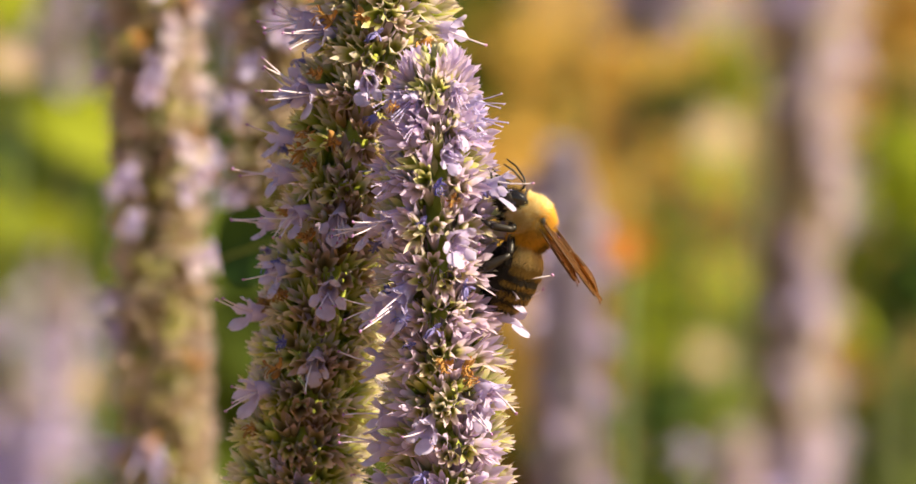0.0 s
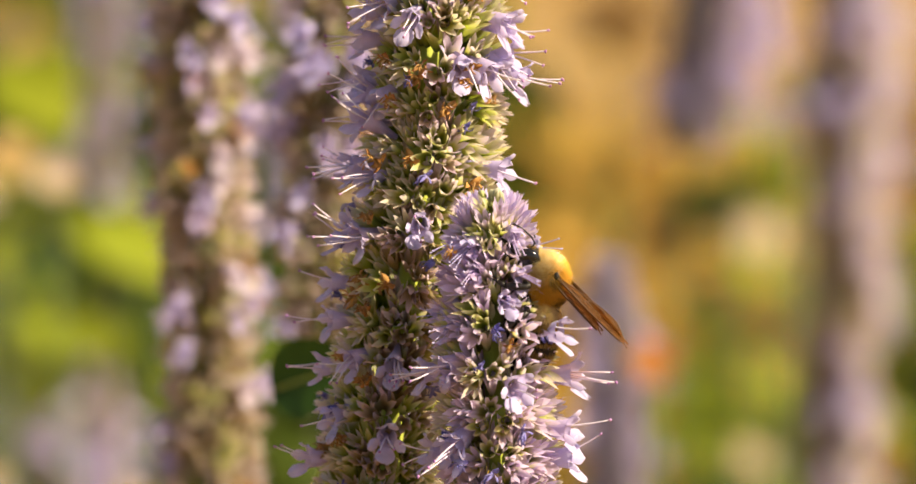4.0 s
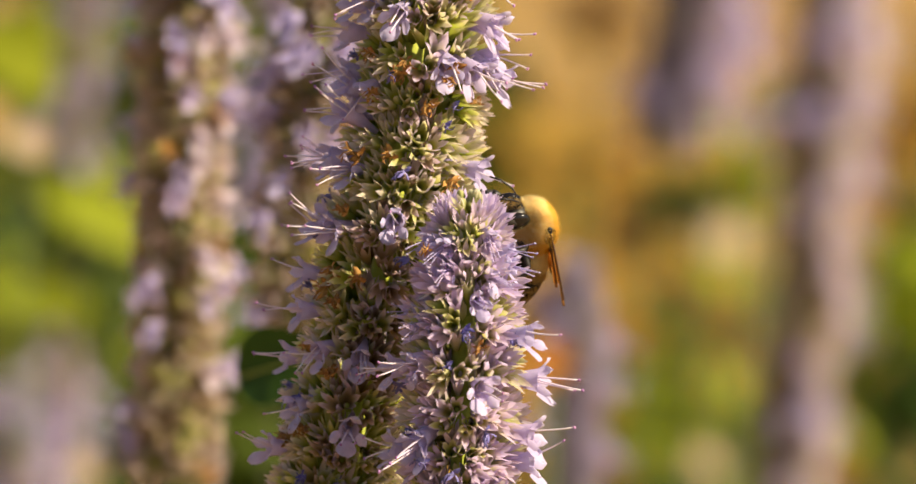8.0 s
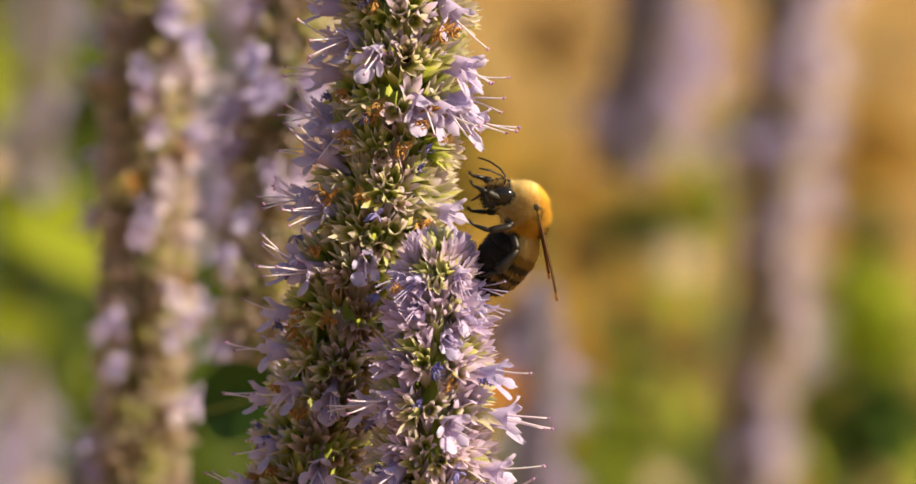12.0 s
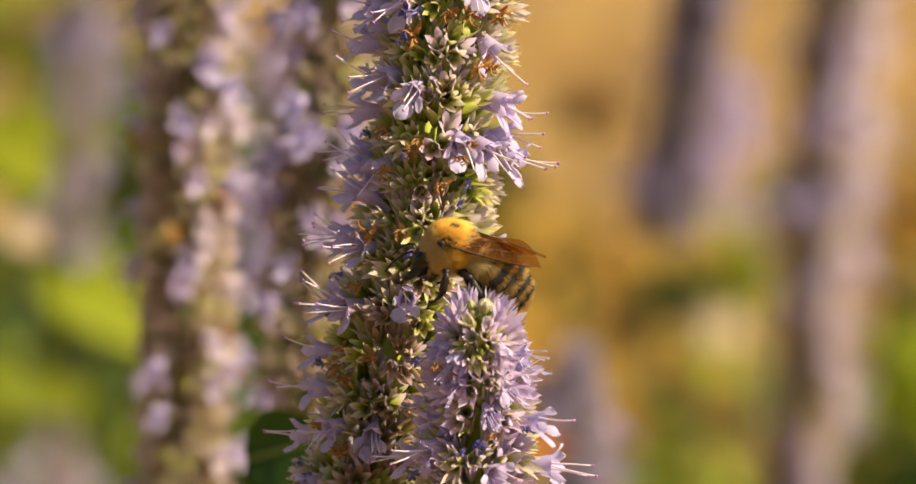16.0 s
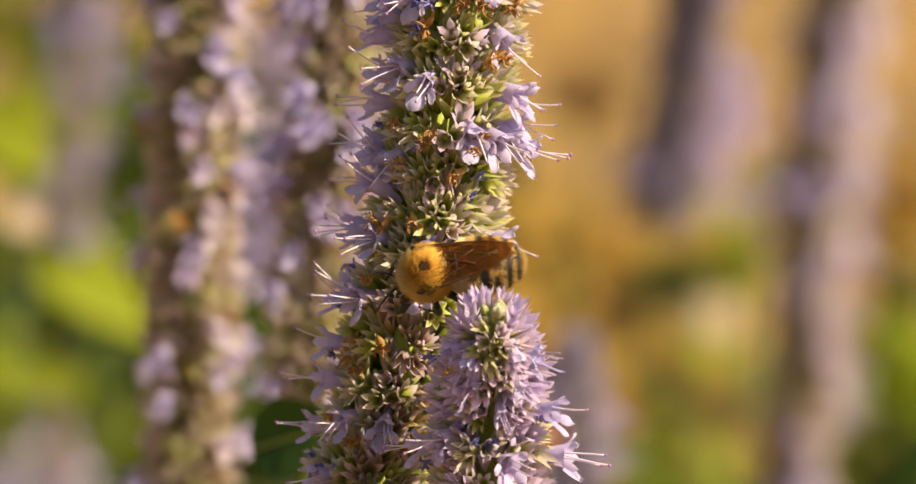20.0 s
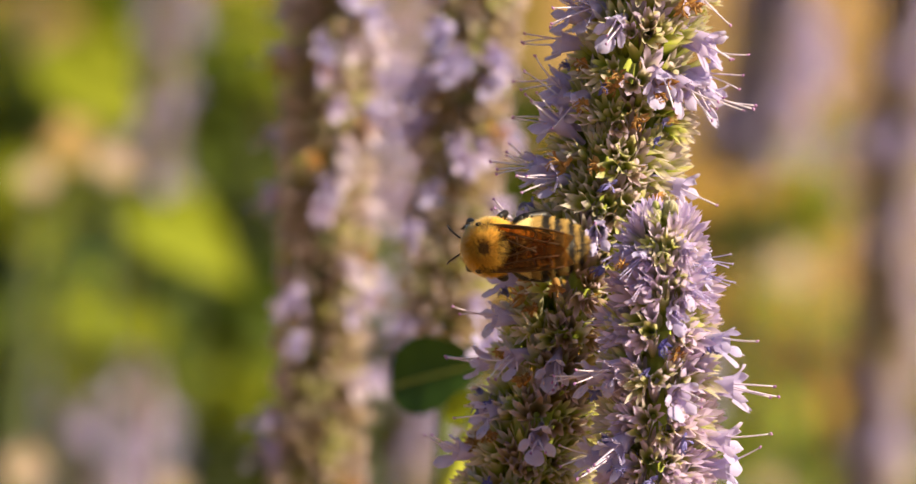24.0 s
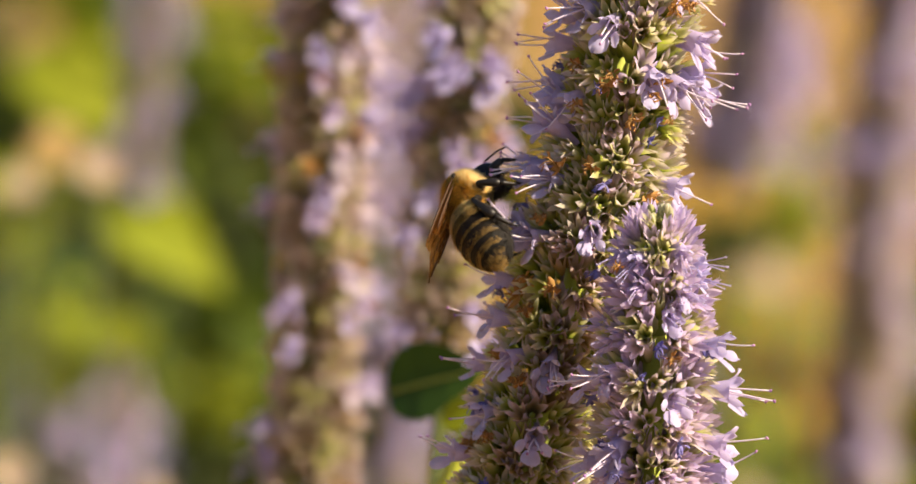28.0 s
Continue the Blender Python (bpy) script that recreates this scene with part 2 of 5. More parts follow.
chitin = shell_material("chitin", (0.008, 0.006, 0.005), 0.46)
chitin_dull = shell_material("chitin_dull", (0.010, 0.007, 0.005), 0.62)
chitin_brown = shell_material("chitin_brown", (0.05, 0.025, 0.008), 0.4)
skin_tan = shell_material("skin_tan", (0.10, 0.05, 0.01), 0.7)
eye_black = shell_material("eye_black", (0.006, 0.005, 0.005), 0.12)
vein_brown = shell_material("vein_brown", (0.045, 0.02, 0.007), 0.75)


def wing_membrane():
    m, nodes, links, bsdf = material("wing_membrane")
    n = noise_of(nodes, links, 700, 3)
    links.new(ramp(nodes, links, n, [(0.3, (0.16, 0.08, 0.02)), (0.7, (0.24, 0.13, 0.035))]), bsdf.inputs["Base Color"])
    bsdf.inputs["Roughness"].default_value = 0.3
    thin = nodes.new("ShaderNodeBsdfTranslucent")
    thin.inputs["Color"].default_value = (0.50, 0.28, 0.08, 1)
    body = nodes.new("ShaderNodeMixShader")
    body.inputs["Fac"].default_value = 0.5
    links.new(bsdf.outputs["BSDF"], body.inputs[1])
    links.new(thin.outputs["BSDF"], body.inputs[2])
    clear = nodes.new("ShaderNodeBsdfTransparent")
    clear.inputs["Color"].default_value = (0.84, 0.66, 0.42, 1)
    mix = nodes.new("ShaderNodeMixShader")
    mix.inputs["Fac"].default_value = 0.24
    links.new(clear.outputs["BSDF"], mix.inputs[1])
    links.new(body.outputs["Shader"], mix.inputs[2])
    bp = nodes.new("ShaderNodeBump")
    bp.inputs["Strength"].default_value, bp.inputs["Distance"].default_value = 0.4, 0.0001
    links.new(noise_of(nodes, links, 1800, 2), bp.inputs["Height"])
    links.new(bp.outputs["Normal"], bsdf.inputs["Normal"])
    links.new(mix.outputs["Shader"], nodes["Material Output"].inputs["Surface"])
    return m


wing_skin = wing_membrane()


def soil_material():
    m, nodes, links, bsdf = material("dry_ground")
    co = nodes.new("ShaderNodeTexCoord")
    big = nodes.new("ShaderNodeTexNoise")
    big.inputs["Scale"].default_value, big.inputs["Detail"].default_value = 1.0, 3
    rows = nodes.new("ShaderNodeMapping")
    rows.inputs["Scale"].default_value = (6.5, 1.2, 1.0)
    links.new(co.outputs["Object"], rows.inputs["Vector"])
    links.new(rows.outputs["Vector"], big.inputs["Vector"])
    c = ramp(nodes, links, big.outputs["Fac"], [(0.34, (0.11, 0.075, 0.02)), (0.43, (0.25, 0.135, 0.03)), (0.52, (0.42, 0.23, 0.035)), (0.60, (0.38, 0.25, 0.08)), (0.70, (0.27, 0.17, 0.11))])
    fine = nodes.new("ShaderNodeTexNoise")
    fine.inputs["Scale"].default_value, fine.inputs["Detail"].default_value = 45, 4
    links.new(co.outputs["Object"], fine.inputs["Vector"])
    f = ramp(nodes, links, fine.outputs["Fac"], [(0.3, (0.6, 0.6, 0.6)), (0.7, (1, 1, 1))])
    links.new(mixed(nodes, links, 1.0, c, f, "MULTIPLY"), bsdf.inputs["Base Color"])
    bsdf.inputs["Roughness"].default_value = 0.9
    bp = nodes.new("ShaderNodeBump")
    bp.inputs["Strength"].default_value, bp.inputs["Distance"].default_value = 0.6, 0.02
    links.new(fine.outputs["Fac"], bp.inputs["Height"])
    links.new(bp.outputs["Normal"], bsdf.inputs["Normal"])
    return m


dry_ground = soil_material()


# ---- mesh tools ----
class Shape:
    """Vertices, faces, and how far along its piece each vertex lies."""

    def __init__(self):
        self.v, self.f, self.a = [], [], []

    def add(self, verts, faces, run):
        n = len(self.v)
        self.v += [tuple(p) for p in verts]
        self.f += [tuple(i + n for i in q) for q in faces]
        self.a += list(run)
        return self

    def put(self, other, m):
        return self.add([m @ Vector(p) for p in other.v], other.f, other.a)

    def mesh(self, name, mat, smooth=True):
        me = bpy.data.meshes.new(name)
        me.from_pydata(self.v, [], self.f)
        me.attributes.new("along", "FLOAT", "POINT").data.foreach_set("value", self.a)
        me.materials.append(mat)
        if smooth:
            me.polygons.foreach_set("use_smooth", [True] * len(me.polygons))
        me.update()
        return me


def part(name, mesh, parent, m=None, label="", kind=""):
    ob = new(name, mesh)
    ob.parent = parent
    if m is not None:
        ob.matrix_basis = m
    return tagged(ob, label=label, kind=kind)


def tube(points, radii, seg=6, run=None, flat=1.0, cap=True):
    s, n = Shape(), len(points)
    pts = [Vector(p) for p in points]
    verts, faces, al = [], [], []
    side = None
    for i, p in enumerate(pts):
        d = (pts[min(i + 1, n - 1)] - pts[max(i - 1, 0)]).normalized()
        if side is None:
            side = d.orthogonal().normalized()
        side = (side - d * side.dot(d)).normalized()
        other = d.cross(side)
        for k in range(seg):
            w = 2 * math.pi * k / seg
            verts.append(p + side * (radii[i] * math.cos(w)) + other * (radii[i] * flat * math.sin(w)))
            al.append(run[i] if run else i / (n - 1))
    for i in range(n - 1):
        for k in range(seg):
            a, b = i * seg + k, i * seg + (k + 1) % seg
            faces.append((a, b, b + seg, a + seg))
    if cap:
        faces.append(tuple(range(seg - 1, -1, -1)))
        faces.append(tuple(range((n - 1) * seg, n * seg)))
    return s.add(verts, faces, al)


def ball(c, r, seg=14, rings=9, rough=0.0, rng=None):
    s, verts, faces = Shape(), [], []
    for i in range(rings + 1):
        th = math.pi * i / rings
        for k in range(seg):
            ph = 2 * math.pi * k / seg
            j = 1 + (rng.uniform(-rough, rough) if rng else 0)
            verts.append((c[0] + r[0] * math.cos(th) * j, c[1] + r[1] * math.sin(th) * math.cos(ph) * j, c[2] + r[2] * math.sin(th) * math.sin(ph) * j))
    for i in range(rings):
        for k in range(seg):
            a, b = i * seg + k, i * seg + (k + 1) % seg
            faces.append((a, b, b + seg, a + seg))
    return s.add(verts, faces, [i / rings for i in range(rings + 1) for _ in range(seg)])


def frame_to(direction, p, spin=0.0, size=1.0):
    """A pose at p whose z axis points along direction."""
    q = Vector(direction).to_track_quat("Z", "Y")
    return Matrix.Translation(p) @ q.to_matrix().to_4x4() @ Matrix.Rotation(spin, 4, "Z") @ Matrix.Scale(size, 4)


# ---- the flowers' pieces, in metres, each growing along +z ----
def calyx_shape(rng, length=4.2, wide=1.0, bend=0.25, tooth=0.30):
    """Ribbed cup with five broad pointed teeth."""
    s, verts, faces, al = Shape(), [], [], []
    rings = [(0.0, 0.35), (0.28, 0.72), (0.55, 0.95)]
    for z, r in rings:
        for k in range(10):
            w = 2 * math.pi * k / 10
            rr = r * wide * (1.07 if k % 2 else 0.93) * MM
            verts.append((rr * math.cos(w), rr * math.sin(w), z * length * MM))
            al.append(z)
    for i in range(2):
        for k in range(10):
            a, b = i * 10 + k, i * 10 + (k + 1) % 10
            faces.append((a, b, b + 10, a + 10))
    for t in range(5):
        w = 2 * math.pi * (2 * t + 1) / 10 + rng.uniform(-0.10, 0.10)
        reach = rng.uniform(1.2, 1.75) * wide * MM
        top = rng.uniform(0.88, 1.06) * length * MM
        mid = 0.5 * (reach + 1.02 * wide * MM)
        n = len(verts)
        half = tooth
        for dw, r, z in ((-half, mid * 0.97, 0.77), (0.0, mid * 1.06, 0.79), (half, mid * 0.97, 0.77)):
            verts.append((r * math.cos(w + dw), r * math.sin(w + dw), z * length * MM))
            al.append(0.8)
        verts.append((reach * math.cos(w), reach * math.sin(w), top))
        al.append(1.0)
        a, b, c = 20 + 2 * t, 20 + 2 * t + 1, 20 + (2 * t + 2) % 10
        faces += [(a, b, n + 1, n), (b, c, n + 2, n + 1), (n, n + 1, n + 3), (n + 1, n + 2, n + 3)]
    out = [(x + bend * (z / MM / length) ** 2 * MM, y, z) for x, y, z in verts]
    return s.add(out, faces, al)


def lobe(s, root, out, side, length, width, curl, along0=0.6, cut=0.0, steps=4):
    """A petal lobe of some thickness: from root along out, curling along out x side."""
    up = out.cross(side)
    rows = []
    verts, faces, al = [], [], []
    for i in range(steps + 1):
        t = i / steps
        half = width * (0.55 + 0.65 * math.sin(math.pi * min(1, t * 0.85 + 0.10))) * (1.0 - 0.72 * t ** 4) * 0.5
        c = root + out * (length * math.sin(min(t * 1.2, 1.5)) / 1.0) + up * (curl * t * t)
        for j in range(-2, 3):
            e = j / 2
            p = c + side * (half * e) - up * (abs(e) ** 2 * width * 0.14) - out * (abs(e) * length * 0.14 * t) - out * (cut * t * (1 - abs(e)) * length) + (out * 0.07 * length + up * 0.05 * width) * (t * t * math.sin(j * 2.6 + 40 * width / MM))
            verts.append(p)
            al.append(along0 + (1 - along0) * t)
    for i in range(steps):
        for j in range(4):
            a = i * 5 + j
            faces.append((a, a + 1, a + 6, a + 5))
    return s.add(verts, faces, al)


def corolla_shape(rng, length=6.0, open_=1.0):
    """Two-lipped tube: an upper lip of two lobes, a lower lip of three."""
    s, verts, faces, al = Shape(), [], [], []
    rings = [(0.0, 0.34), (0.35, 0.58), (0.70, 1.02), (1.0, 1.38)]
    for z, r in rings:
        for k in range(10):
            w = 2 * math.pi * k / 10
            verts.append((r * MM * math.cos(w), r * MM * math.sin(w) * 0.85, z * length * MM))
            al.append(z * 0.6)
    for i in range(3):
        for k in range(10):
            a, b = i * 10 + k, i * 10 + (k + 1) % 10
            faces.append((a, b, b + 10, a + 10))
    s.add(verts, faces, al)
    end = Vector((0, 0, length * MM))
    lip = length * 0.32 * MM * open_

    def petal(w, size, width, lean, cut=0.0):
        radial = Vector((math.cos(w), math.sin(w) * 0.85, 0))
        out = (Vector((0, 0, 1)) * math.cos(lean) + radial * math.sin(lean)).normalized()
        side = Vector((-math.sin(w), math.cos(w), 0)).normalized()
        lobe(s, end + radial * 1.15 * MM, out, side, lip * size, width * MM * open_, rng.uniform(-0.7, 0.1) * MM, cut=cut)

    for w in (-0.42, 0.42):
        petal(w, 1.1, 1.25, radians(rng.uniform(5, 35)))
    petal(math.pi, 1.75, 1.9, radians(rng.uniform(25, 60)), cut=0.12)
    for w in (math.pi - 1.15, math.pi + 1.15):
        petal(w, 1.25, 1.15, radians(rng.uniform(20, 60)))
    return s


def stamen_shape(rng, length=6.5, bend=1.5):
    """Slender curved filament with an anther at its end."""
    pts, rad = [], []
    side = rng.uniform(-0.6, 0.6)
    for i in range(7):
        t = i / 6
        pts.append((bend * t * t * MM, side * t * t * MM, length * t * MM))
        rad.append((0.125 - 0.04 * t) * MM)
    s = tube(pts, rad, 5, run=[0.85 * i / 6 for i in range(7)])
    e = pts[-1]
    return s.put(
            anther, Matrix.Translation(e) @ Matrix.Rotation(rng.uniform(-1, 1), 4, "Y"))


anther = ball((0, 0, 0), (0.24 * MM, 0.17 * MM, 0.17 * MM), 6, 4)
anther.a = [1.0] * len(anther.a)


def withered_shape(rng, size=1.5, pieces=6):
    """A knot of shrivelled, curled petal scraps."""
    s = Shape()
    for _ in range(pieces):
        a, e = rng.uniform(0, 2 * math.pi), rng.uniform(0.1, 1.1)
        d = Vector((math.cos(a) * math.sin(e), math.sin(a) * math.sin(e), math.cos(e)))
        side = d.orthogonal().normalized()
        lobe(s, d * 0.3 * MM, d, side, size * rng.uniform(0.6, 1.1) * MM, size * rng.uniform(0.2, 0.5) * MM, size * rng.uniform(-1.1, 1.1) * MM, along0=rng.random(), steps=3)
    for _ in range(3):
        a = rng.uniform(0, 2 * math.pi)
        pts = [(size * 0.5 * t * math.cos(a + 2.2 * t) * MM, size * 0.5 * t * math.sin(a + 2.2 * t) * MM, size * (0.4 + t * 0.8) * MM) for t in (0, 0.3, 0.6, 0.9, 1.2)]
        s.put(tube(pts, [0.09 * MM] * 5, 4), Matrix())
    return s


def bud_shape(rng, size=1.0):
    s = Shape()
    for k in range(5):
        w = 2 * math.pi * k / 5 + rng.uniform(-0.2, 0.2)
        pts = [(0.15 * math.cos(w) * MM, 0.15 * math.sin(w) * MM, 0), (0.55 * size * math.cos(w) * MM, 0.55 * size * math.sin(w) * MM, 0.8 * size * MM),
               (0.35 * size * math.cos(w) * MM, 0.35 * size * math.sin(w) * MM, 1.7 * size * MM), (0.1 * math.cos(w) * MM, 0.1 * math.sin(w) * MM, 2.2 * size * MM)]
        s.put(tube(pts, [0.2 * MM, 0.42 * size * MM, 0.34 * size * MM, 0.08 * MM], 5), Matrix())
    return s


def leaf_shape(length, width, rng, fold=0.25, curl=0.3, teeth=9):
    """A toothed, folded leaf with a midrib, along +x, its upper side +z."""
    s, verts, faces, al = Shape(), [], [], []
    n = 2 * teeth
    for i in range(n + 1):
        t = i / n
        half = width * 0.5 * (math.sin(math.pi * t ** 0.75) ** 0.9 + 0.02) * (1.0 if i % 2 else 0.93)
        z0 = -curl * length * t * t
        for e in (-1, -0.5, 0, 0.5, 1):
            verts.append((length * t, half * e, z0 + fold * abs(half * e) - (0.02 * width if e == 0 else 0) + rng.uniform(-1, 1) * 0.01 * width))
            al.append(t)
    for i in range(n):
        for j in range(4):
            a = i * 5 + j
            faces.append((a, a + 1, a + 6, a + 5))
    return s.add(verts, faces, al)


shape_rng = random.Random(7)
CALYX = [calyx_shape(shape_rng, shape_rng.uniform(3.2, 4.0), shape_rng.uniform(0.68, 0.88), shape_rng.uniform(0.1, 0.9), 0.34) for _ in range(8)]
BROAD = [calyx_shape(shape_rng, shape_rng.uniform(3.6, 4.4), shape_rng.uniform(0.74, 0.94), shape_rng.uniform(0.1, 0.9), 0.40) for _ in range(8)]
COROLLA = [corolla_shape(shape_rng, shape_rng.uniform(4.4, 5.4), shape_rng.uniform(0.85, 1.1)) for _ in range(6)]
STAMEN = [stamen_shape(shape_rng, shape_rng.uniform(4.6, 6.4), shape_rng.uniform(-0.8, 2.2)) for _ in range(8)]
WITHERED = [withered_shape(shape_rng, shape_rng.uniform(1.3, 1.8), 9) for _ in range(6)]
SHRUNK = [withered_shape(shape_rng, shape_rng.uniform(1.5, 2.1), 9) for _ in range(5)]
BUD = [bud_shape(shape_rng, shape_rng.uniform(0.8, 1.1)) for _ in range(3)]
calyx_lilac_mesh = [s.mesh("calyx", calyx_lilac) for s in BROAD]
calyx_faded_mesh = [s.mesh("calyx", calyx_faded) for s in CALYX]
calyx_green_mesh = [s.mesh("calyx", calyx_green) for s in CALYX]
corolla_mesh = [s.mesh("corolla", corolla_lilac) for s in COROLLA]
stamen_mesh = [s.mesh("stamen", filament_skin) for s in STAMEN]
withered_mesh = [s.mesh("withered_flower", dry_brown) for s in WITHERED]
blue_mesh = [s.mesh("shrivelled_flower", corolla_blue) for s in SHRUNK]
bud_mesh = [s.mesh("bud", bud_skin) for s in BUD]


# ---- a flower spike ----
class Axis:
    """The bent middle line of a spike, by height."""

    def __init__(self, points):
        self.p = sorted((Vector(p) for p in points), key=lambda q: q.z)

    def at(self, z):
        p = self.p
        if z <= p[0].z:
            return p[0] + (p[1] - p[0]) * ((z - p[0].z) / (p[1].z - p[0].z))
        for a, b in zip(p, p[1:]):
            if z <= b.z:
                return a.lerp(b, (z - a.z) / (b.z - a.z))
        return p[-1] + (p[-1] - p[-2]) * ((z - p[-1].z) / (p[-1].z - p[-2].z))

    def way(self, z):
        return (self.at(z + 2 * MM) - self.at(z - 2 * MM)).normalized()


def outward(axis, z, az, lift):
    """The way out of a spike at an azimuth (0 towards the viewer, 90 to the right), lifted by some degrees."""
    w = axis.way(z)
    front = Vector((0, -1, 0))
    front = (front - w * front.dot(w)).normalized()
    right = w.cross(front) * -1
    if right.x < 0:
        right = -right
    a = radians(az)
    radial = front * math.cos(a) + right * math.sin(a)
    return radial, (radial * math.cos(radians(lift)) + w * math.sin(radians(lift))).normalized()


def whorls(axis, bottom, top, rng, gap=4.9, around=16, core=2.3, taper=11.0, rows=4, full=1.0):
    """Places of all the calyces: in whorls of some rows, shorter towards the tip."""
    out = []
    z = bottom
    while z < top:
        left = (top - z) / MM
        k = min(1.0, 0.40 + 0.60 * left / taper)
        for r in range(rows):
            zz = z + r * gap * MM / rows * 0.70
            n = max(5, int(around * (0.22 + 0.78 * k) * (1.0 - 0.1 * r)))
            turn = rng.uniform(0, 360)
            for i in range(n):
                az = (turn + 360 * i / n + rng.uniform(-9, 9) + 180) % 360 - 180
                lift = (4, 22, 40, 58)[r % 4] + rng.uniform(-14, 14) + (1 - k) * 25
                size = (0.55 + 0.45 * k) * rng.uniform(0.82, 1.14) * full
                out.append((zz + rng.uniform(-0.5, 0.5) * MM, az, lift, size, core * (1 - 0.07 * r) * (0.15 + 0.85 * k)))
        z += gap * MM * (0.75 + 0.25 * k)
    return out


def piece_pose(axis, origin, z, az, lift, size, core, rng):
    radial, d = outward(axis, z, az, lift)
    p = axis.at(z) + radial * (core * MM) - origin
    return frame_to(d, p, rng.uniform(0, 6.28), size)


def stem_shape(axis, origin, bottom, top, r0, r1, seg=8):
    n = 14
    zs = [bottom + (top - bottom) * i / n for i in range(n + 1)]
    return tube([axis.at(z) - origin for z in zs], [(r0 + (r1 - r0) * i / n) * MM for i in range(n + 1)], seg)


def blossom(parent, axis, origin, z, az, lift, core, rng, size=1.0, droop=0.0, level=2):
    """An open corolla with its stamens, growing out of a calyx."""
    radial, d = outward(axis, z, az, lift)
    w = axis.way(z)
    d = (d - w * droop).normalized()
    m = Matrix.Translation(axis.at(z) + radial * (core * MM) - origin)
    # local x is the upper lip: turn it towards the stem's way up
    up = (w - d * w.dot(d)).normalized()
    rot = Matrix((up, d.cross(up), d)).transposed().to_4x4()
    m = m @ rot @ Matrix.Rotation(rng.uniform(-0.5, 0.5), 4, "Z") @ Matrix.Scale(size, 4)
    f = part("flower", corolla_mesh[rng.randrange(6)], parent, m)
    if level == 2:
        for k in range(rng.choice((1, 2, 2, 3))):
            t = Matrix.Translation((rng.uniform(-0.3, 0.7) * MM, rng.uniform(-0.6, 0.6) * MM, 3.9 * MM)) @ Matrix.Rotation(
                rng.uniform(-0.25, 0.25), 4, "X") @ Matrix.Rotation(rng.uniform(-0.3, 0.25), 4, "Y") @ Matrix.Rotation(rng.uniform(-0.5, 0.5), 4, "Z")
            part("stamen", stamen_mesh[rng.randrange(8)], f, t)
    return f


def whole_flower_meshes(mat):
    """Corollas with their stamens in one piece, for the third level and for distant spikes."""
    rng, out = random.Random(11), []
    for i in range(5):
        s = Shape()
        s.put(COROLLA[i], Matrix())
        for k in range(3):
            s.put(STAMEN[rng.randrange(8)], Matrix.Translation((rng.uniform(-0.3, 0.7) * MM, rng.uniform(-0.6, 0.6) * MM, 3.9 * MM)) @ Matrix.Rotation(
                rng.uniform(-0.25, 0.25), 4, "X") @ Matrix.Rotation(rng.uniform(-0.3, 0.25), 4, "Y"))
        out.append(s.mesh("flower", mat))
    return out


flower_mesh = whole_flower_meshes(corolla_lilac)
sunlit_flower_mesh = whole_flower_meshes(corolla_sunlit)


def joined_calyces(places, axis, origin, rng, mat):
    s = Shape()
    for p in places:
        s.put(CALYX[rng.randrange(8)], piece_pose(axis, origin, *p, rng))
    return s.mesh("calyx_cluster", mat)


def near(places, count):
    """The pieces that face the open side of the bed, and the rest."""
    order = sorted(places, key=lambda p: abs(p[1]))
    return order[:count], order[count:]


def flower_pose(axis, origin, z, az, lift, core, size, droop, rng):
    radial, d = outward(axis, z, az, lift)
    w = axis.way(z)
    d = (d - w * droop).normalized()
    up = (w - d * w.dot(d)).normalized()
    rot = Matrix((up, d.cross(up), d)).transposed().to_4x4()
    return Matrix.Translation(axis.at(z) + radial * (core * MM) - origin) @ rot @ Matrix.Rotation(rng.uniform(-0.6, 0.6), 4, "Z") @ Matrix.Scale(size, 4)


def height(y, d):
    return spot(0, y, d).z


# ---- ground ----
def ground_sheet():
    s, n = Shape(), 60
    half = [-400, -120, -40, -15] + [-8 + 16 * i / 50 for i in range(51)] + [15, 40, 120, 400]
    rng = random.Random(3)
    k = len(half)
    verts = [(x, y + 3.0, rng.uniform(-0.02, 0.02) if abs(x) < 9 and abs(y) < 9 else 0.0) for y in half for x in half]
    faces = [(j * k + i, j * k + i + 1, (j + 1) * k + i + 1, (j + 1) * k + i) for j in range(k - 1) for i in range(k - 1)]
    return s.add(verts, faces, [0] * len(verts)).mesh("ground", dry_ground)


tagged(new("ground", ground_sheet()), "dry ochre soil with straw under the flower bed", "ground", kind="structure")

# ---- the short spike in front ----
D_FRONT, D_BACK = 0.600, 0.615
front_axis = Axis([upright(7.2, 7.5, 0, D_FRONT), upright(7.4, -10, 0, D_FRONT), upright(8.4, -38, 0, D_FRONT), upright(9.6, -60, 0, D_FRONT),
                   upright(12.0, -300, 0, D_FRONT)])
back_axis = Axis([upright(x, y, 0, D_BACK) for x, y in ((4.6, 60), (3.6, 38), (2.6, 28), (1.9, 15), (-1.4, -1), (-4.0, -15), (-6.2, -27), (-8.4, -41), (-11, -60), (-30, -300))])


def grounded(axis):
    p = axis.at(0.0)
    return Vector((p.x, p.y, 0.0))


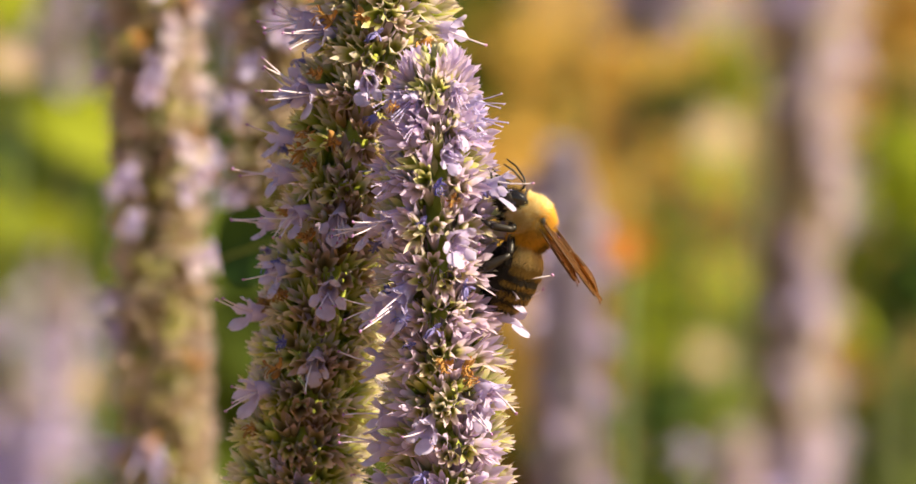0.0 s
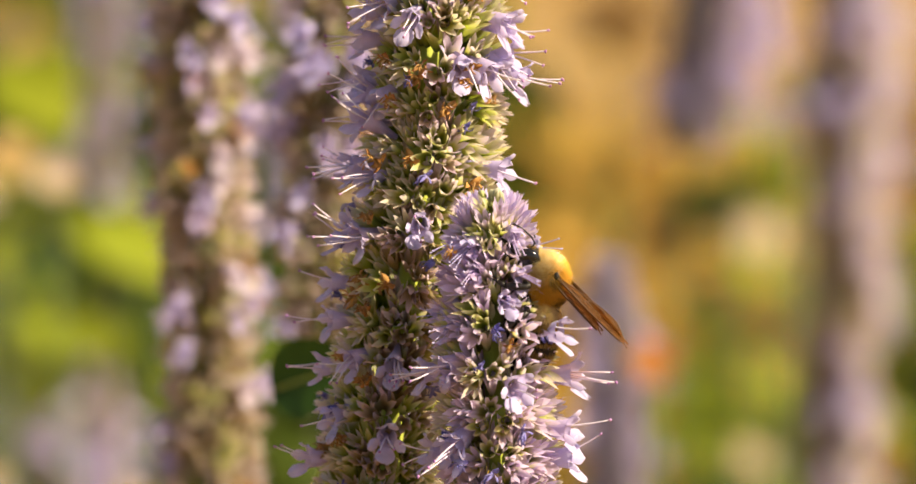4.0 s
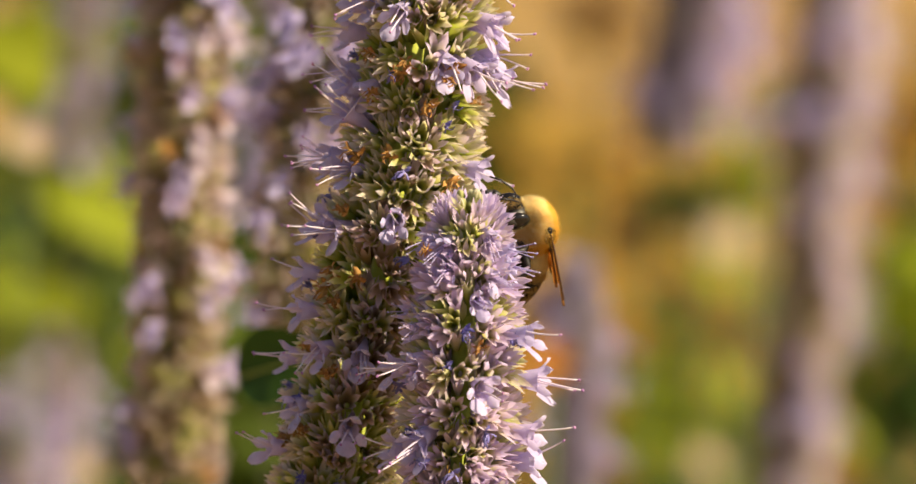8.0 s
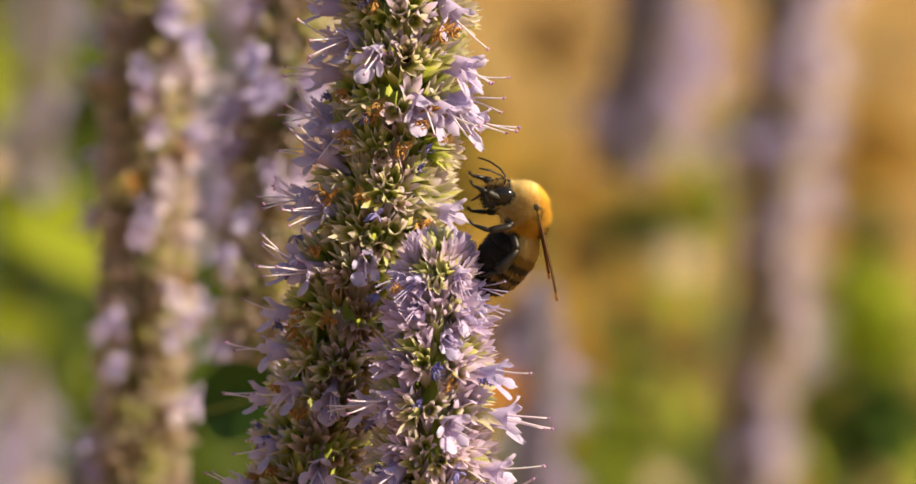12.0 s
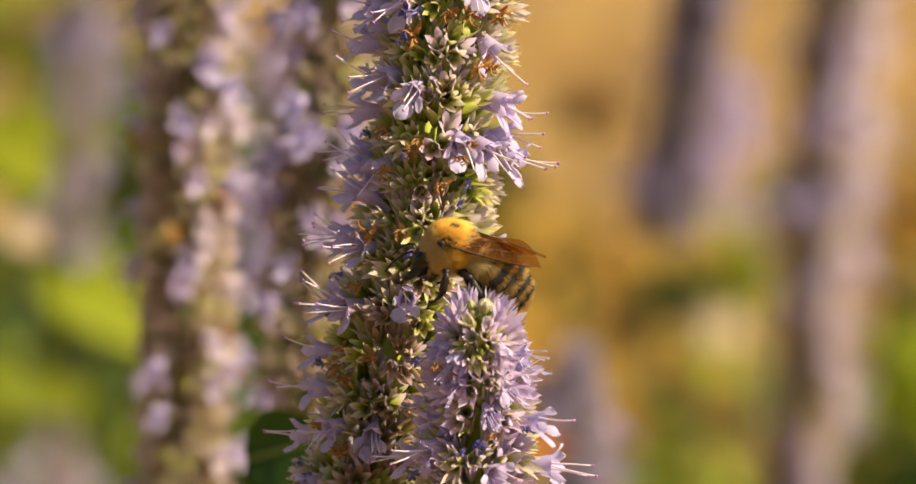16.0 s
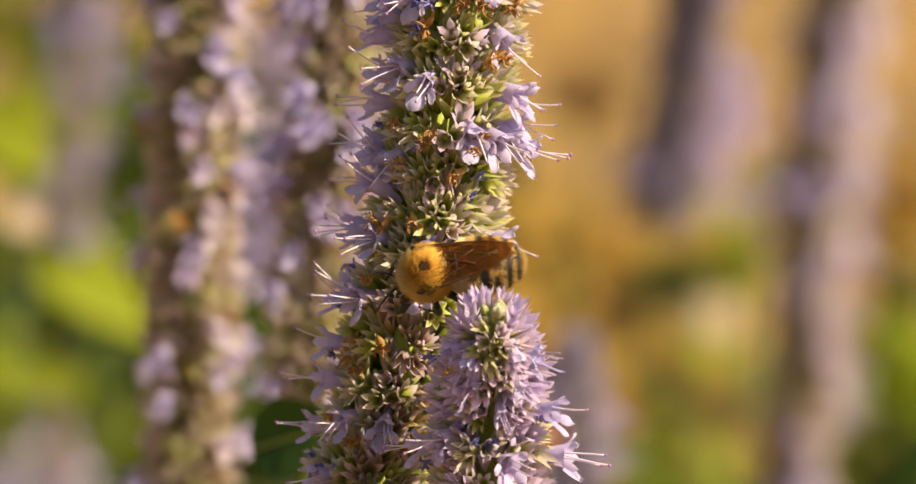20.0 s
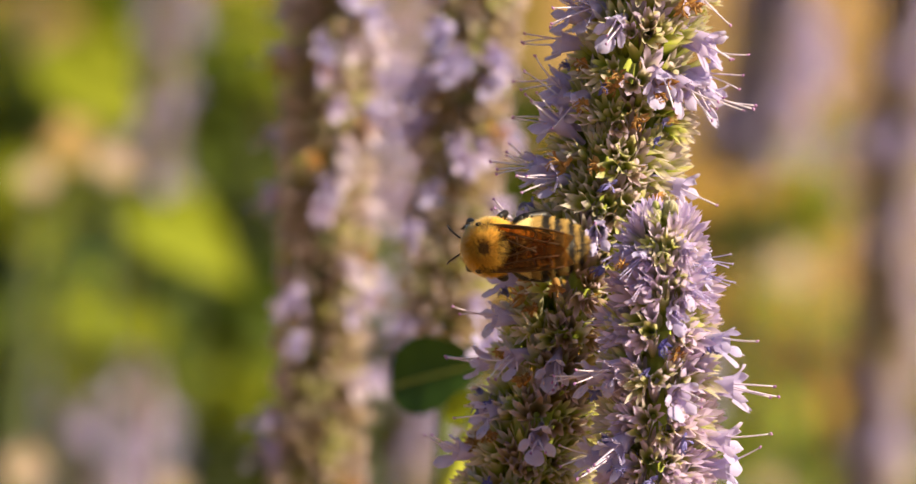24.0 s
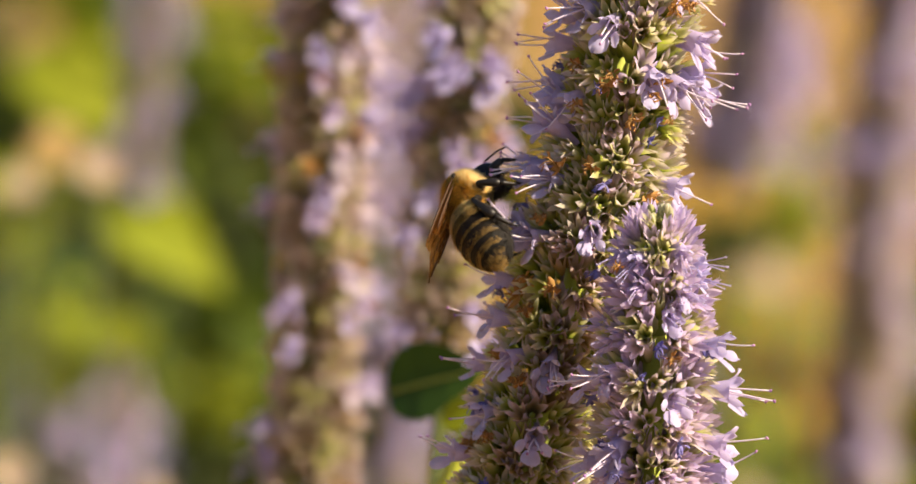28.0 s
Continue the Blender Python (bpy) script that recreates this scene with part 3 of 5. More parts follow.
def detailed_spike(name, label, axis, d, low, high, hinge, blossoms, blues, browns, green_share, seed, around, core, extra=0, parting=0, taper=11.0, full=1.0):
    rng = random.Random(seed)
    base = grounded(axis)
    thing = tagged(new(name), label, "flower", "hyssop flower spikes")
    thing.location = base
    z_low, z_high = height(low, d), height(high, d)
    z_hinge = height(hinge, d) if hinge is not None else z_high + 1
    part("stem", stem_shape(axis, base, -0.03, min(z_high, z_hinge), 2.2, 1.3).mesh("stem", stem_green), thing)
    tip = None
    if hinge is not None:
        pivot = axis.at(z_hinge)
        tip = part("spike_tip", stem_shape(axis, pivot, z_hinge, z_high, 1.2, 0.5).mesh("spike_tip", stem_green), thing, Matrix.Translation(pivot - base))
    places = whorls(axis, z_low, z_high, rng, around=around, core=core, taper=taper, full=full)
    spots = [(height(y, d), az) for y, az in blossoms + blues + browns]
    places = [p for p in places if all(abs(p[0] - z) > 1.0 * MM or abs(p[1] - az) > 9 for z, az in spots)]
    if parting:
        places = [p for p in places if abs(p[1]) > parting or rng.random() < 0.12 or p[0] < height(-26, d)]
    lower = [p for p in places if p[0] < z_hinge]
    upper = [p for p in places if p[0] >= z_hinge]
    picked, rest = near([p for p in lower if p[0] > height(-46, d)], 300 - len(upper) // 2)
    rest += [p for p in lower if p[0] <= height(-46, d)]

    def add_calyx(p, parent, origin):
        tall = hinge is None
        share = green_share + ((-0.50 if p[1] < -40 else -0.40 if p[1] > 48 else 0.06) if tall else (0.14 if abs(p[1]) < 30 else -0.14))
        if not tall and p[0] > height(-12, d):
            share -= 0.15
        kind = calyx_green_mesh if rng.random() < share else calyx_lilac_mesh
        if tall and rng.random() < (0.60 if p[0] < height(2, d) else 0.12):
            kind = calyx_faded_mesh
        part("calyx", kind[rng.randrange(8)], parent, piece_pose(axis, origin, *p, rng))

    for p in picked:
        add_calyx(p, thing, base)
    half = int(len(rest) * green_share)
    part("calyx_cluster", joined_calyces(rest[:half], axis, base, rng, calyx_green_joined), thing, kind="stuff")
    part("calyx_cluster", joined_calyces(rest[half:], axis, base, rng, calyx_lilac_joined if hinge is not None else calyx_faded_joined), thing, kind="stuff")
    for p in upper:
        add_calyx(p, tip, pivot)
    more = [(rng.uniform(-44, 40 if hinge is None else 2), rng.uniform(-100, 100)) for _ in range(extra)]
    for y, az in blossoms + more:
        z = height(y, d)
        edge = abs(az) > 60
        lift, droop, size = rng.uniform(0, 25), rng.uniform(0.0, 0.35) if edge else rng.uniform(0.35, 0.8), rng.uniform(0.85, 1.02)
        if z >= z_hinge:
            part("flower", flower_mesh[rng.randrange(5)], tip, flower_pose(axis, pivot, z, az, lift, (core - 1.4) * min(1.0, 0.45 + (z_high - z) / MM / 18), size * 0.70, droop, rng))
        else:
            blossom(thing, axis, base, z, az, lift, core - (0.5 if edge else 0.9), rng, size, droop)
    blues = blues + [(rng.uniform(-42, 38 if hinge is None else 0), rng.uniform(-100, -20)) for _ in range(extra)]
    browns = browns + [(rng.uniform(-42, 40), rng.uniform(-80, 70)) for _ in range(2 * extra if hinge is None else 3)]
    for y, az in blues:
        z = height(y, d)
        origin, parent = (pivot, tip) if z >= z_hinge else (base, thing)
        part("shrivelled_flower", blue_mesh[rng.randrange(5)], parent, flower_pose(axis, origin, z, az, 5, core + 2.4, 0.66, 0.4, rng), "blue-violet shrivelled flower")
    for y, az in browns:
        z = height(y, d)
        origin, parent = (pivot, tip) if z >= z_hinge else (base, thing)
        part("withered_flower", withered_mesh[rng.randrange(6)], parent, flower_pose(axis, origin, z, az, 8, core + 2.0, rng.uniform(0.75, 1.0) if hinge is None else rng.uniform(0.5, 0.8), 0.2, rng), "dry orange-brown withered flower")
    if tip:
        bract = leaf_shape(3.2 * MM, 0.9 * MM, rng, 0.5, -0.04, 2).mesh("bract", bud_skin)
        for y, az, lift in ((-7.5, -4, 74), (-4.5, 3, 70), (-1.5, -2, 74), (1.5, 3, 76)):
            radial, way = outward(axis, height(y, d), az, lift)
            side = way.cross(radial).normalized()
            m = Matrix((way, side, way.cross(side))).transposed().to_4x4()
            part("bract", bract, tip, Matrix.Translation(axis.at(height(y, d)) + radial * 2.4 * MM - pivot) @ m)
        for k in range(14):
            p = axis.at(z_high - rng.uniform(-0.4, 1.6) * MM) + Vector((rng.uniform(-1.3, 1.3), rng.uniform(-1.3, 1.3), 0)) * MM - pivot
            d_up = (axis.way(z_high) + Vector((rng.uniform(-0.7, 0.7), rng.uniform(-0.7, 0.7), 0))).normalized()
            part("bud", bud_mesh[rng.randrange(3)], tip, frame_to(d_up, p, rng.uniform(0, 6), rng.uniform(0.5, 0.85)))
    return thing, tip


front_spike, front_tip = detailed_spike(
    "flower_spike", "lilac and pale green hyssop flower spike with a pointed budding tip", front_axis, D_FRONT, -58, 5.4, -8.0,
    [(4.0, 36), (2.6, -36), (1.5, -64), (-0.8, -24), (-1.1, 37), (-4.4, 14), (-5.8, -55), (-7.0, -79), (-9.0, 62), (-10.8, -51),
     (-13.8, 18), (-19.3, -46), (-19.4, 70), (-22.4, -79), (-23.5, 75), (-29.6, 48), (-32.1, 29), (-33.6, -21), (-35.2, -79), (-1.5, 80), (-14.0, 85), (0.5, 78)],
    [(-7.9, 3), (-8.7, 55), (-11.7, -13), (-19.3, 24), (-19.6, -57), (-22.5, -40), (-23.6, -8)],
    [(-9.6, 17), (-27.7, 3), (-28.3, 23), (-36.8, -17)], 0.34, 21, 27, 3.8, 5, 4, 15.0, 1.0)
back_spike, _ = detailed_spike(
    "flower_spike", "tall green and lilac hyssop flower spike with withered brown florets", back_axis, D_BACK, -58, 56.0, None,
    [(34.8, 43), (33.3, -79), (28.7, -22), (27.7, 60), (25.7, 72), (23.8, 60), (23.6, 21), (22.3, 70), (21.3, 80), (16.0, -79), (14.0, -85), (11.1, 64),
     (9.6, -78), (8.6, -54), (4.2, 0), (2.5, -54), (-0.5, -80), (-9.8, -4), (-10.6, -45), (-17.0, -53), (-18.5, -1), (-25.5, -1), (-24, -70), (-31, -50), (38, -40), (41, 20), (43, 70), (36, -72), (30.5, -84), (26.5, -70), (24.0, -92), (19.5, -84), (12.5, -68), (6.5, -88), (0.8, -66), (-4.0, -86), (-8.0, -72), (-13.5, -88)],
    [(21.6, -75), (20.2, -23), (17.3, 30), (15.3, 25), (9.7, -3), (-17.6, -54), (-26.0, -32), (-17.0, -75), (-18.2, -66)],
    [(30.5, 32), (22.3, -49), (21.8, 30), (21.8, -14), (20.4, -18), (17.9, -41), (17.0, 8), (11.0, -16), (9.9, -50), (9.2, 41), (-2.9, -49), (-3.0, -19),
     (-6.2, -38), (36, 0), (33, -30), (-12, -60), (-21, -45), (-14, -30)], 0.80, 22, 28, 4.9, 6)


# ---- the spikes behind ----
def far_spike(axis, z_low, z_high, seed, flowers, label, around=15, core=2.6, green=0.45, rows=3, full=1.2, bloom=1.0, dusky=None, sunny=0.0):
    rng = random.Random(seed)
    base = grounded(axis)
    thing = tagged(new("flower_spike"), label, "flower", "hyssop flower spikes")
    thing.location = base
    part("stem", stem_shape(axis, base, -0.03, z_high, 1.5, 0.8).mesh("stem", stem_dark), thing)
    places = whorls(axis, z_low, z_high, rng, around=around, core=core, rows=rows, full=full)
    rng.shuffle(places)
    cut = int(len(places) * green)
    part("calyx_cluster", joined_calyces(places[:cut], axis, base, rng, calyx_green_joined), thing, kind="stuff")
    part("calyx_cluster", joined_calyces(places[cut:], axis, base, rng, dusky or calyx_lilac_joined), thing, kind="stuff")
    for i in range(flowers):
        z = rng.uniform(z_low, z_high - 3 * MM)
        # sunny: more flowers face the sun, and paler ones paint that side lit
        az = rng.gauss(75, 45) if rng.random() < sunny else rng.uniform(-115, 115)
        if rng.random() < 0.12:
            part("withered_flower", withered_mesh[rng.randrange(6)], thing, flower_pose(axis, base, z, az, 8, core + 3.0, 1.2, 0.2, rng), "dry orange-brown withered flower")
        else:
            part("flower", (sunlit_flower_mesh if az > 20 and rng.random() < sunny * 1.4 else flower_mesh)[rng.randrange(5)], thing, flower_pose(axis, base, z, az, rng.uniform(0, 25), core, bloom * rng.uniform(0.85, 1.15), rng.uniform(0.2, 0.9), rng))
    return thing


def straight_axis(x0, y0, x1, y1, d):
    """A spike's line from (x0, y0) near its top to (x1, y1) lower down, on to the ground."""
    a, b = upright(x0, y0, 0, d), upright(x1, y1, 0, d)
    return Axis([a, b, Vector((b.x + (b.x - a.x) * 1.5, b.y, -0.01))])


# beside the pair, slightly out of focus
c_axis = straight_axis(-34.4, 60, -32.4, -45, 0.77)
far_spike(c_axis, height(-68, 0.77), height(74, 0.77), 31, 88, "lilac hyssop flower spike with paler flowers for its sunlit side", around=17, core=3.1, green=0.35, dusky=calyx_olive, bloom=0.95, sunny=0.28)
d_axis = straight_axis(-12.5, 60, -15.5, 0, 0.74)
far_spike(d_axis, height(-10, 0.74), height(68, 0.74), 32, 40, "lilac hyssop flower spike behind the tall spike", around=15, core=2.7, green=0.3, dusky=calyx_olive, bloom=0.92, sunny=0.15)

# further back in the bed
e_axis = straight_axis(112, 110, 104, -80, 1.60)
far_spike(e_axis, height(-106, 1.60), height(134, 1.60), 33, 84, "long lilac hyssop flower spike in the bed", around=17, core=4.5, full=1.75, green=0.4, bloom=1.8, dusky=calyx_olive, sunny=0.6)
f_axis = straight_axis(73, 107, 62, 24, 1.60)
far_spike(f_axis, height(31, 1.60), height(115, 1.60), 34, 16, "violet hyssop flower spike leaning in the bed, its shade put into the colour", around=15, core=4.2, full=1.65, green=0.1, bloom=1.4, dusky=calyx_shaded)
g_axis = straight_axis(31, -3, 32, -60, 1.18)
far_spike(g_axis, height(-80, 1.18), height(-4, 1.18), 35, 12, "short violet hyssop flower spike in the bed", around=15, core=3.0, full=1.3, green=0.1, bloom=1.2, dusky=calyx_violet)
# the spike at (82, 95) is added as the leaning violet spike's sunlit side
for k, (x, y, low, d) in enumerate(((-107, -32, -90, 1.54), (-121, -24, -90, 1.54),  (-104, -66, -110, 1.40), (-118, -74, -110, 1.40), (82, 95, 45, 1.75),
                                    (75, -75, -130, 1.34), (118, 60, -20, 1.7), (-40, 90, 10, 1.45))):
    ax = straight_axis(x + 2, y, x, y - 60, d)
    far_spike(ax, height(low, d), height(y, d), 40 + k, 30, "pale lilac hyssop flower spike in the bed", around=13, core=3.0, full=1.4, green=0.3, bloom=1.7)

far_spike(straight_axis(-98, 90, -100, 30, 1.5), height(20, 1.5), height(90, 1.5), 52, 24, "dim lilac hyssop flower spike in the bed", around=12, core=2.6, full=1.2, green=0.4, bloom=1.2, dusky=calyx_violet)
far_spike(straight_axis(-30, 68, -27, -31, 1.7), height(-95, 1.7), height(108, 1.7), 53, 60, "slender lilac hyssop flower spike in the bed", around=12, core=3.4, full=1.6, green=0.3, bloom=1.8, dusky=calyx_olive)

# ---- leaves ----
leaf_rng = random.Random(5)
leafy_shoot = tagged(new("leafy_shoot"), "yellow-green shoot with one dark toothed leaf and a pale fading flower", "shoot")
leafy_shoot.location = spot(-8.0, -14.4, 0.68)
shoot_line = [spot(-8.0, -14.4, 0.68), spot(-11.0, -20.5, 0.68), spot(-13.9, -27.9, 0.68), spot(-18.9, -60, 0.69)]
foot = Vector((shoot_line[-1].x - 0.05, shoot_line[-1].y + 0.02, -0.01))
part("stem", tube([p - leafy_shoot.location for p in shoot_line + [foot]], [0.9 * MM, 1.2 * MM, 1.35 * MM, 1.4 * MM, 1.8 * MM], 8).mesh("stem", shoot_green), leafy_shoot)
leaf_way, leaf_face = Vector((0.76, -0.52, 0.36)).normalized(), Vector((-0.60, -0.76, 0.17)).normalized()
leaf_side = leaf_face.cross(leaf_way).normalized()
leaf_pose = Matrix.Translation(spot(-22.2, -17.9, 0.716) - leafy_shoot.location) @ Matrix((leaf_way, leaf_side, leaf_way.cross(leaf_side))).transposed().to_4x4()
leaf = part("leaf", leaf_shape(0.0152, 0.0106, leaf_rng, 0.35, 0.15).mesh("leaf", leaf_dark), leafy_shoot, leaf_pose, "dark green toothed leaf")
part("midrib", tube([(0.001 * i, 0, -0.15 * 0.015 * (i / 15) ** 2 - 0.0002) for i in range(0, 15, 2)], [(0.35 - 0.02 * i) * MM for i in range(8)], 5).mesh("midrib", stem_green), leaf)
part("flower", flower_mesh[2], leafy_shoot, frame_to(Vector((-0.3, -0.5, 0.6)), Vector((0, 0, 0)), 1.0, 1.1))
# extra lime leaf whose colour gives the dark leaf its backlit right edge
part("leaf", leaf_shape(0.0085, 0.0046, leaf_rng, 0.3, 0.2, 5).mesh("leaf", leaf_lime), leafy_shoot, Matrix.Translation(spot(-15.2, -20.5, 0.70) - leafy_shoot.location) @ pose(0, 0, 0, 60, 0, 0) @ pose(0, 0, 0, 0, -35, 0), "lime green leaf added for the backlit edge of the dark leaf")


def leafy_plant(place, tall, wide, count, size, seed, label, mat, stems=6):
    """A bushy plant: stems from one root, leaves all over."""
    rng = random.Random(seed)
    thing = tagged(new("leafy_plant"), label, "plant")
    thing.location = place
    lv = Shape()
    kinds = [leaf_shape(size * rng.uniform(0.8, 1.2), size * 0.55, rng, teeth=4) for _ in range(4)]
    for k in range(stems):
        a = 2 * math.pi * k / stems + rng.uniform(-0.4, 0.4)
        r = wide * rng.uniform(0.25, 1.0)
        top = Vector((r * math.cos(a), r * math.sin(a) * 0.6, tall * rng.uniform(0.7, 1.0)))
        mid = Vector((top.x * 0.4, top.y * 0.4, top.z * 0.6))
        pts = [Vector((0, 0, -0.02)).lerp(mid, t) if t <= 1 else mid.lerp(top, t - 1) for t in (0, 0.33, 0.66, 1, 1.33, 1.66, 2)]
        part("stem", tube(pts, [0.0013 - 0.0001 * i for i in range(7)], 6).mesh("stem", stem_dark), thing)
        for i in range(count // stems):
            t = rng.uniform(0.25, 2.0)
            p = Vector((0, 0, 0)).lerp(mid, t) if t <= 1 else mid.lerp(top, t - 1)
            e = Euler((rng.uniform(-0.6, 0.6), rng.uniform(-0.5, 0.7), rng.uniform(0, 6.28)))
            lv.put(kinds[rng.randrange(4)], Matrix.Translation(p) @ e.to_matrix().to_4x4())
    part("foliage", lv.mesh("foliage", mat), thing, kind="stuff")
    return thing


def below(x, y, d):
    p = spot(x, y, d)
    return Vector((p.x, p.y, 0.0)), p.z


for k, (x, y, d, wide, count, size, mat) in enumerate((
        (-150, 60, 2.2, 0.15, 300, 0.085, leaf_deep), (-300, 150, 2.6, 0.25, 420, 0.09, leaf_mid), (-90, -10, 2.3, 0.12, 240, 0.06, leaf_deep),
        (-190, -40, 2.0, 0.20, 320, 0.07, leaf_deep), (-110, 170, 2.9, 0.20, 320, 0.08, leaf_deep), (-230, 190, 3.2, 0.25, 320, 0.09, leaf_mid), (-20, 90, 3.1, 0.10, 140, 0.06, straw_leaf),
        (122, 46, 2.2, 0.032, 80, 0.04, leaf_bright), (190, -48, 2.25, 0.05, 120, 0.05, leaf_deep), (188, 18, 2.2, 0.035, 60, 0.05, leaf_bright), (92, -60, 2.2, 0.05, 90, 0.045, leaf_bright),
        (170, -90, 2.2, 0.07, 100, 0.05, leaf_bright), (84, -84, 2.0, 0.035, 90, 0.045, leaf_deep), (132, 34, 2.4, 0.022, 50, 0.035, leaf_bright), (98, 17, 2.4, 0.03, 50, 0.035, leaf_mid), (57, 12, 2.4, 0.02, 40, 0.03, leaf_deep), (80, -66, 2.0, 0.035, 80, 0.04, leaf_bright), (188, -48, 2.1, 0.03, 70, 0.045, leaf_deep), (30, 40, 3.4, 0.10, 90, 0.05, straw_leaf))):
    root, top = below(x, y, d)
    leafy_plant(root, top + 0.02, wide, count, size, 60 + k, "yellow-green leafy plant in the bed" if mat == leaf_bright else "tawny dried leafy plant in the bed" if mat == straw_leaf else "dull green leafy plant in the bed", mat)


def broad_plant(x, y, d, seed, leaves, size, label, mat=leaf_lime):
    """A shoot with a few broad leaves in pairs, each leaf a piece of its own."""
    rng = random.Random(seed)
    top = spot(x, y, d)
    thing = tagged(new("broad_leaved_plant"), label, "plant")
    thing.location = (top.x, top.y, 0)
    part("stem", tube([(0, 0, -0.01), (0.004, 0, top.z * 0.5), (0, 0, top.z)], [0.0025, 0.002, 0.0015], 6).mesh("stem", stem_dark), thing)
    me = leaf_shape(size, size * 0.55, rng, 0.2, 0.25, 5).mesh("leaf", mat)
    for az, drop, dip in leaves:
        part("leaf", me, thing, Matrix.Translation((0, 0, top.z - drop * MM)) @ pose(0, 0, 0, 0, 0, az) @ pose(0, 0, 0, 48 * math.cos(radians(az)), dip, 0))


broad_plant(-112, 17, 1.5, 3, ((-14, 0, 27), (165, 4, 10), (70, 30, 20), (-100, 32, 25)), 0.044, "lime green broad-leaved plant in the bed")
broad_plant(178, 14, 2.2, 4, ((-60, 0, 40), (120, 3, 20), (20, 40, 30), (200, 42, 30)), 0.055, "lime green broad-leaved plant in the bed")
broad_plant(-160, 62, 1.8, 5, ((-20, 0, 20), (150, 6, 15), (-80, 30, 30), (80, 34, 20)), 0.05, "dull green broad-leaved plant in the bed", leaf_mid)


# tawny, drying plants on the far side of the bed
for k, (x, y, d, wide, count, size) in enumerate(((150, 40, 3.0, 0.07, 130, 0.05), (60, 60, 3.6, 0.10, 150, 0.06), (190, -40, 2.8, 0.09, 150, 0.05), (110, -70, 2.6, 0.06, 120, 0.045),
                                                 (20, -60, 2.9, 0.09, 140, 0.05), (250, 90, 3.8, 0.12, 150, 0.06), (130, 120, 4.2, 0.10, 130, 0.06), (0, 60, 3.9, 0.10, 120, 0.06), (70, 110, 4.6, 0.14, 130, 0.07), (160, 70, 4.4, 0.12, 120, 0.06), (40, 130, 5.2, 0.16, 140, 0.08), (200, 150, 5.0, 0.14, 120, 0.07), (100, 30, 3.8, 0.10, 120, 0.05))):
    root, top = below(x, y, d)
    leafy_plant(root, top + 0.02, wide, count, size, 90 + k, "tawny drying leafy plant in the bed", straw_leaf)


def leaf_tuft(x, y, d, r, mat, seed):
    """A stalk that ends in a loose bunch of small leaves."""
    rng = random.Random(seed)
    top = spot(x, y, d)
    # leaf_bright paints a bunch as sunlit, leaf_dark paints it as shaded
    word = {leaf_bright: "sun-coloured yellow-green", leaf_mid: "olive green", leaf_deep: "dull dark green", leaf_dark: "shade-coloured deep green", straw_leaf: "tawny dried", brown_leaf: "brown withered"}[mat]
    thing = tagged(new("leafy_stalk"), word + " leaf bunch on a stalk in the bed", "plant")
    thing.location = (top.x, top.y, 0)
    lean = rng.uniform(-0.02, 0.02)
    part("stem", tube([(lean, 0, -0.01), (lean * 0.4, 0, top.z * 0.5), (0, 0, top.z)], [0.0018, 0.0014, 0.001], 6).mesh("stem", stem_dark), thing)
    lv = Shape()
    r *= 1.3
    size = r * 0.8 * MM
    kinds = [leaf_shape(size * rng.uniform(0.8, 1.3), size * 0.6, rng, teeth=3) for _ in range(3)]
    for k in range(60):
        p = Vector((rng.gauss(0, 0.5) * r * MM, rng.gauss(0, 0.5) * r * MM, top.z + rng.gauss(0, 0.5) * r * MM))
        e = Euler((rng.uniform(-0.9, 0.9), rng.uniform(-0.6, 0.9), rng.uniform(0, 6.28)))
        lv.put(kinds[k % 3], Matrix.Translation(p) @ e.to_matrix().to_4x4())
    part("foliage", lv.mesh("foliage", mat), thing, kind="stuff")


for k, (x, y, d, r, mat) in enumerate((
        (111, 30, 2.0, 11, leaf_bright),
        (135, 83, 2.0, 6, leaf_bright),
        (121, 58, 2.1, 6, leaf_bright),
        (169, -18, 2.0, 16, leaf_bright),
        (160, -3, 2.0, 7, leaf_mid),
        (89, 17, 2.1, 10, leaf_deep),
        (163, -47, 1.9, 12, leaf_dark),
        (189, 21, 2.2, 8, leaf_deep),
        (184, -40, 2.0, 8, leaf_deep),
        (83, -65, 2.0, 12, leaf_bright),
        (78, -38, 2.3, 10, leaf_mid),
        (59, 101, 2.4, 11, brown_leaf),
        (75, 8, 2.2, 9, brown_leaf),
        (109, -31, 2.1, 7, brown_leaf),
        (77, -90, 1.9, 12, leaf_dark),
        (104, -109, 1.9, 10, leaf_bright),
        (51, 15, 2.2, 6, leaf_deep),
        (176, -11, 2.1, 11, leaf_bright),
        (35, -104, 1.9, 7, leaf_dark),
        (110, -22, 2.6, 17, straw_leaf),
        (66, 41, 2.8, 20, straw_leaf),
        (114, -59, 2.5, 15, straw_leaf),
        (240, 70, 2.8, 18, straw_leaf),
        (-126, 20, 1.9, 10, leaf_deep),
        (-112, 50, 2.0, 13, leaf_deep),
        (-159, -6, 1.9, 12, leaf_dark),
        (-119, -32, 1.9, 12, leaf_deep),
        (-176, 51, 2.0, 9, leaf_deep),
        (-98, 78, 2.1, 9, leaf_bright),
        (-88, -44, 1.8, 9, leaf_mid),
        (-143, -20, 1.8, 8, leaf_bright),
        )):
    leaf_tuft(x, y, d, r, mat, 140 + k)


